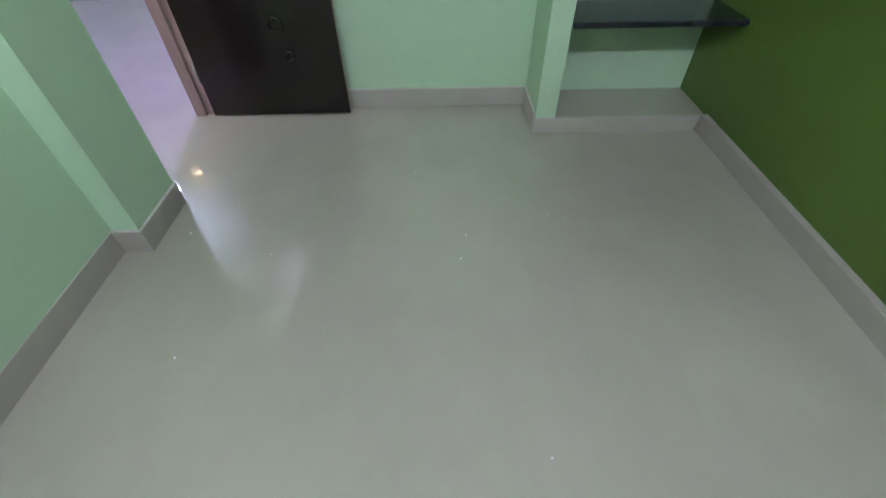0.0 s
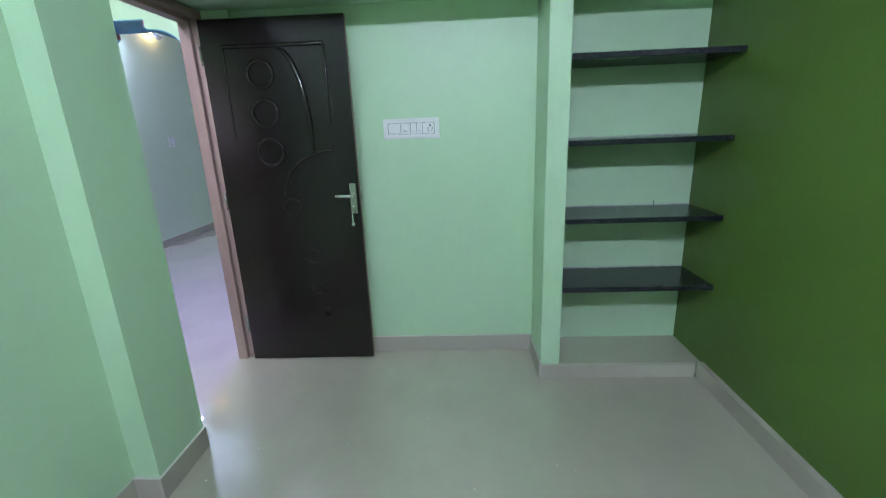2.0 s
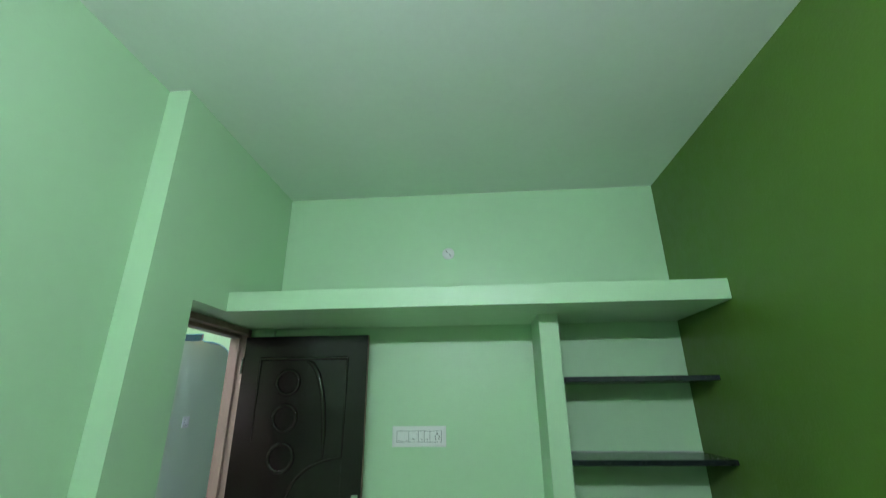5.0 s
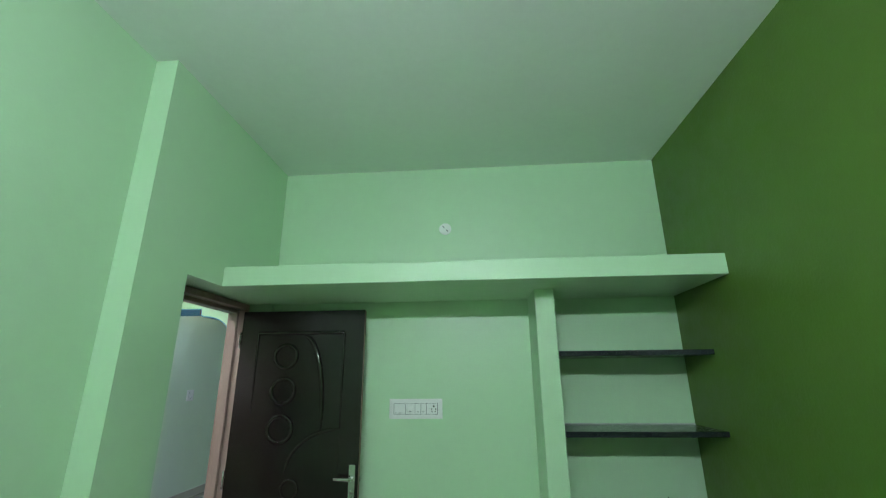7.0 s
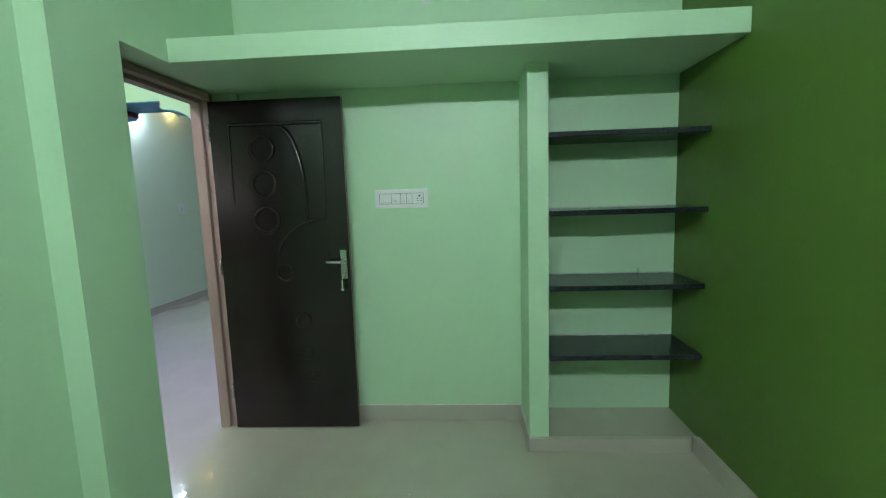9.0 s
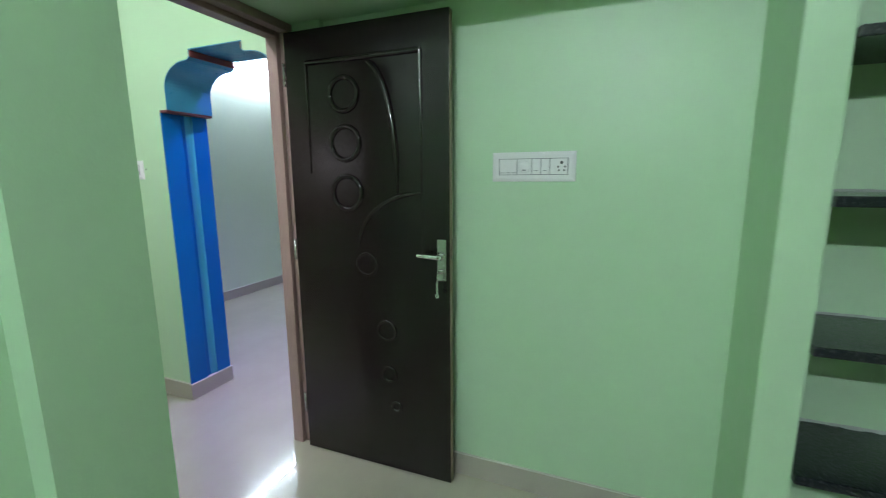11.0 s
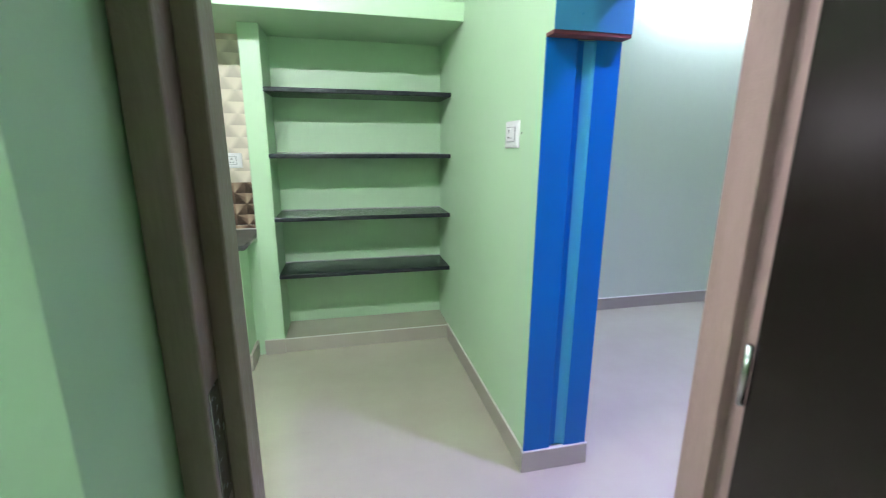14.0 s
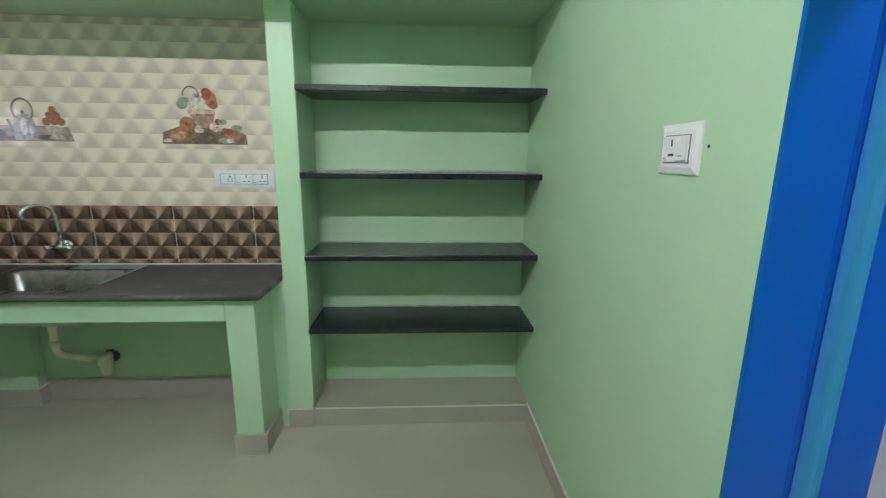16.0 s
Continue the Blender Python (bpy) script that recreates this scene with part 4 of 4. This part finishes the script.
def fruit_print(at, turn):
    ob = thing("fruit_picture", "printed picture of a fruit basket with flowers on the tiles", "tile picture", at, turn=turn)
    decal(ob, "mound", (0.22, 0.14, 0.09), [[(-0.22, 0), (0.22, 0), (0.215, 0.05), (0.16, 0.08), (0.09, 0.085), (0.03, 0.10), (-0.04, 0.11), (-0.10, 0.10), (-0.17, 0.075), (-0.215, 0.06)]], 0.0012)
    decal(ob, "shade", (0.15, 0.105, 0.085), [[(-0.06, 0.004), (0.09, 0.004), (0.05, 0.05), (0.0, 0.065), (-0.04, 0.04)], (-0.19, 0.02, 0.02, 0.015), (0.19, 0.025, 0.02, 0.015)], 0.0018)
    decal(ob, "basket", (0.36, 0.25, 0.18), [[(-0.035, 0.085), (0.045, 0.085), (0.065, 0.175), (-0.075, 0.175)]], 0.0022)
    decal(ob, "basket_rim", (0.58, 0.45, 0.33), [[(-0.075, 0.155), (0.065, 0.155), (0.065, 0.178), (-0.075, 0.178)]], 0.0026)
    decal(ob, "orange", (0.40, 0.18, 0.10), [(-0.085, 0.105, 0.038, 0.036), (-0.13, 0.05, 0.045, 0.034), (0.15, 0.05, 0.042, 0.032), (0.05, 0.225, 0.03, 0.04)], 0.0030)
    decal(ob, "apple", (0.30, 0.09, 0.06), [(0.028, 0.255, 0.028, 0.03), (0.075, 0.115, 0.016, 0.016), (0.06, 0.20, 0.022, 0.02), (0.13, 0.065, 0.022, 0.018)], 0.0034)
    decal(ob, "peach", (0.50, 0.30, 0.19), [(-0.12, 0.045, 0.022, 0.022), (0.03, 0.10, 0.02, 0.016), (-0.16, 0.035, 0.018, 0.014)], 0.0036)
    decal(ob, "leaf_print", (0.27, 0.31, 0.21), [(-0.10, 0.20, 0.028, 0.022), (-0.085, 0.225, 0.03, 0.012), (0.17, 0.085, 0.03, 0.016), (0.10, 0.115, 0.022, 0.014), (0.12, 0.020, 0.05, 0.016)], 0.0038)
    decal(ob, "blossom", (0.62, 0.57, 0.49), [(-0.03, 0.225, 0.030, 0.024), (-0.015, 0.25, 0.022, 0.020), (-0.045, 0.195, 0.02, 0.02), (-0.03, 0.078, 0.018, 0.02), (-0.015, 0.070, 0.014, 0.012), (0.045, 0.090, 0.016, 0.016), (0.06, 0.075, 0.014, 0.012), (0.085, 0.080, 0.012, 0.012), (-0.19, 0.018, 0.022, 0.010), (0.13, 0.018, 0.02, 0.011)], 0.0042)
    handle_pts = [(-0.05 + 0.045 * math.cos(a), 0.245 + 0.05 * math.sin(a)) for a in (math.pi * k / 10 for k in range(11))]
    decal(ob, "basket_handle", (0.27, 0.18, 0.14), [[*handle_pts, *[(-0.05 + 0.038 * math.cos(a), 0.245 + 0.042 * math.sin(a)) for a in (math.pi * (10 - k) / 10 for k in range(11))]]], 0.0046)
    return ob


def kettle_print(at, turn):
    ob = thing("kettle_picture", "printed kettle, jug and fruit bowl picture on the tiles", "tile picture", at, turn=turn)
    decal(ob, "table", (0.30, 0.25, 0.21), [[(-0.225, 0), (0.225, 0), (0.205, 0.075), (-0.21, 0.08)]], 0.0012)
    decal(ob, "kettle_shade", (0.10, 0.085, 0.08), [(-0.14, 0.03, 0.03, 0.03), (0.085, 0.02, 0.05, 0.014), (-0.06, 0.015, 0.06, 0.013)], 0.0018)
    decal(ob, "kettle_body", (0.33, 0.32, 0.33), [[(-0.065, 0.005), (0.045, 0.005), (0.055, 0.04), (0.035, 0.11), (0.015, 0.135), (-0.035, 0.135), (-0.055, 0.11), (-0.075, 0.04)]], 0.0024)
    decal(ob, "kettle_light", (0.58, 0.58, 0.60), [(-0.015, 0.075, 0.016, 0.045), (0.02, 0.05, 0.010, 0.03)], 0.0029)
    bail = [(-0.01 + 0.055 * math.cos(a), 0.155 + 0.062 * math.sin(a)) for a in (math.pi * k / 12 for k in range(-3, 16))]
    inner = [(-0.01 + 0.046 * math.cos(a), 0.155 + 0.052 * math.sin(a)) for a in (math.pi * k / 12 for k in range(15, -4, -1))]
    decal(ob, "kettle_bail", (0.16, 0.15, 0.15), [[*bail, *inner], [(-0.065, 0.05), (-0.085, 0.11), (-0.095, 0.11), (-0.075, 0.04)], (-0.01, 0.145, 0.010, 0.010)], 0.0034)
    decal(ob, "jug", (0.34, 0.31, 0.28), [[(-0.205, 0.01), (-0.155, 0.01), (-0.150, 0.13), (-0.165, 0.155), (-0.20, 0.155), (-0.21, 0.13)]], 0.0026)
    decal(ob, "bowl_print", (0.44, 0.39, 0.33), [[(0.085, 0.075), (0.19, 0.075), (0.165, 0.035), (0.18, 0.012), (0.10, 0.012), (0.115, 0.035)]], 0.0026)
    decal(ob, "red_fruit", (0.28, 0.10, 0.05), [(0.10, 0.098, 0.020, 0.020), (0.138, 0.100, 0.020, 0.020), (0.175, 0.098, 0.020, 0.020), (0.12, 0.130, 0.020, 0.020), (0.155, 0.130, 0.020, 0.020), (0.138, 0.160, 0.018, 0.018)], 0.0032)
    return ob


fruit_print((KIT_W + 0.0085, 0.799, 1.484), 0)
kettle_print((KIT_W + 0.0085, -0.095, 1.490), 0)
fruit_print((-3.84, KIT_S + 0.0085, 1.495), 90)

# ---- wall tiles, one by one ----
TW, TH, GAP, TD = 0.433, 0.300, 0.0015, 0.008


def tile_mesh(w, h, material):
    return mesh_of("tile", boxes((0, TD, 0, w, 0, h), bevel=0.0012), material)


def tiled(name, label, m, spans, start, rows):
    """Tiles on a wall that faces its own +x: spans is the run along y; rows are (bottom, height, material, shift)."""
    wall = tagged(new(name), label, "wall tiles", kind="structure")
    wall.matrix_basis = m
    y_lo, y_hi = spans
    part("grout_bed", boxes((0, TD - 0.0025, y_lo, y_hi, rows[0][0], rows[-1][0] + rows[-1][1])), GROUT, wall)
    cache = {}
    for z, h, material, shift in rows:
        y = start + shift
        while y > y_lo:
            y -= TW
        while y < y_hi - 0.004:
            gap = 0.0034 if material is BROWN_TILE else GAP
            a, b = max(y, y_lo) + gap / 2, min(y + TW, y_hi) - gap / 2
            if b - a > 0.01:
                key = (round(b - a, 4), h, material.name)
                if key not in cache:
                    cache[key] = tile_mesh(b - a, h - GAP, material)
                t = new("tile", cache[key])
                t.parent, t.location = wall, (0, a, z + GAP / 2)
            y += TW
    return wall


ROWS = [(CT + 0.002, 0.028, BROWN_TILE, 0.0), (CT + 0.030, 0.300, BROWN_TILE, 0.0), (1.156, TH, CREAM_TILE, 0.0), (1.456, TH, CREAM_TILE, 0.0), (1.756, 0.344, CREAM_TILE, 0.0)]
tiled("kitchen_tiles_west", "glazed wall tiles, brown faceted band below cream faceted rows", Matrix.Translation((KIT_W + 0.0005, 0, 0)), (KIT_S + TD, 1.254), 0.152, ROWS)
south = pose(0, KIT_S + 0.0005, 0, 0, 0, 90)
label = "glazed wall tiles with a faceted print on the side wall"
tiled("kitchen_tiles_south", label, south, (2.40, 4.075), 2.40, ROWS[:3])
tiled("kitchen_tiles_corner", label, south, (-WIN[0], 4.075), 2.40, ROWS[3:4])
tiled("kitchen_tiles_beside_window", label, south, (2.40, -WIN[1]), 2.40, ROWS[3:4])
tiled("kitchen_tiles_above_window", label, south, (2.40, 4.075), 2.40, ROWS[4:])

# ---- small details ----
seal = tagged(new("trim_sealant"), "pale sealant line between worktop and tiles", "sealant", kind="structure")
part("back_line", boxes((KIT_W + 0.006, KIT_W + 0.016, KIT_S + 0.008, 1.253, CT - 0.001, CT + 0.006), bevel=0.002), SKIRT_TOP, seal)
part("side_line", boxes((KIT_W + 0.016, -2.40, KIT_S + 0.006, KIT_S + 0.016, CT - 0.001, CT + 0.006), bevel=0.002), SKIRT_TOP, seal)
bm = bmesh.new()
add_disc(bm, (-2.538, KIT_N, 1.456), (0, -1, 0), 0.004, 0.001, 12)
tagged(new("screw_hole", mesh_of("screw_hole", bm, BLACK)), "small dark screw hole beside the switch plate", "screw hole")
bm = bmesh.new()
add_tube(bm, [(1.20, 2.505, 0.944), (1.20, 2.503, 0.968), (1.198, 2.500, 0.975)], [0.0022, 0.0022, 0.004], 8)
tagged(new("nail", mesh_of("nail", bm, STEEL)), "small bent nail standing on a granite shelf", "nail")
part("latch_bolt", boxes((LEAF_W + 0.001, LEAF_W + 0.010, 0.010, 0.020, 1.045, 1.065), bevel=0.002), STEEL, leaf, "small steel latch bolt")
bm = bmesh.new()
for k in range(14):
    x, y = random.uniform(-1.15, 0.9), random.uniform(0.1, 1.9)
    add_disc(bm, (x, y, 0.0), (0, 0, 1), random.uniform(0.0015, 0.004), 0.0012, 7, 0.6)
tagged(new("paint_specks", mesh_of("paint_specks", bm, PLASTIC)), "tiny dried white paint specks on the floor tiles", "paint specks", kind="stuff")
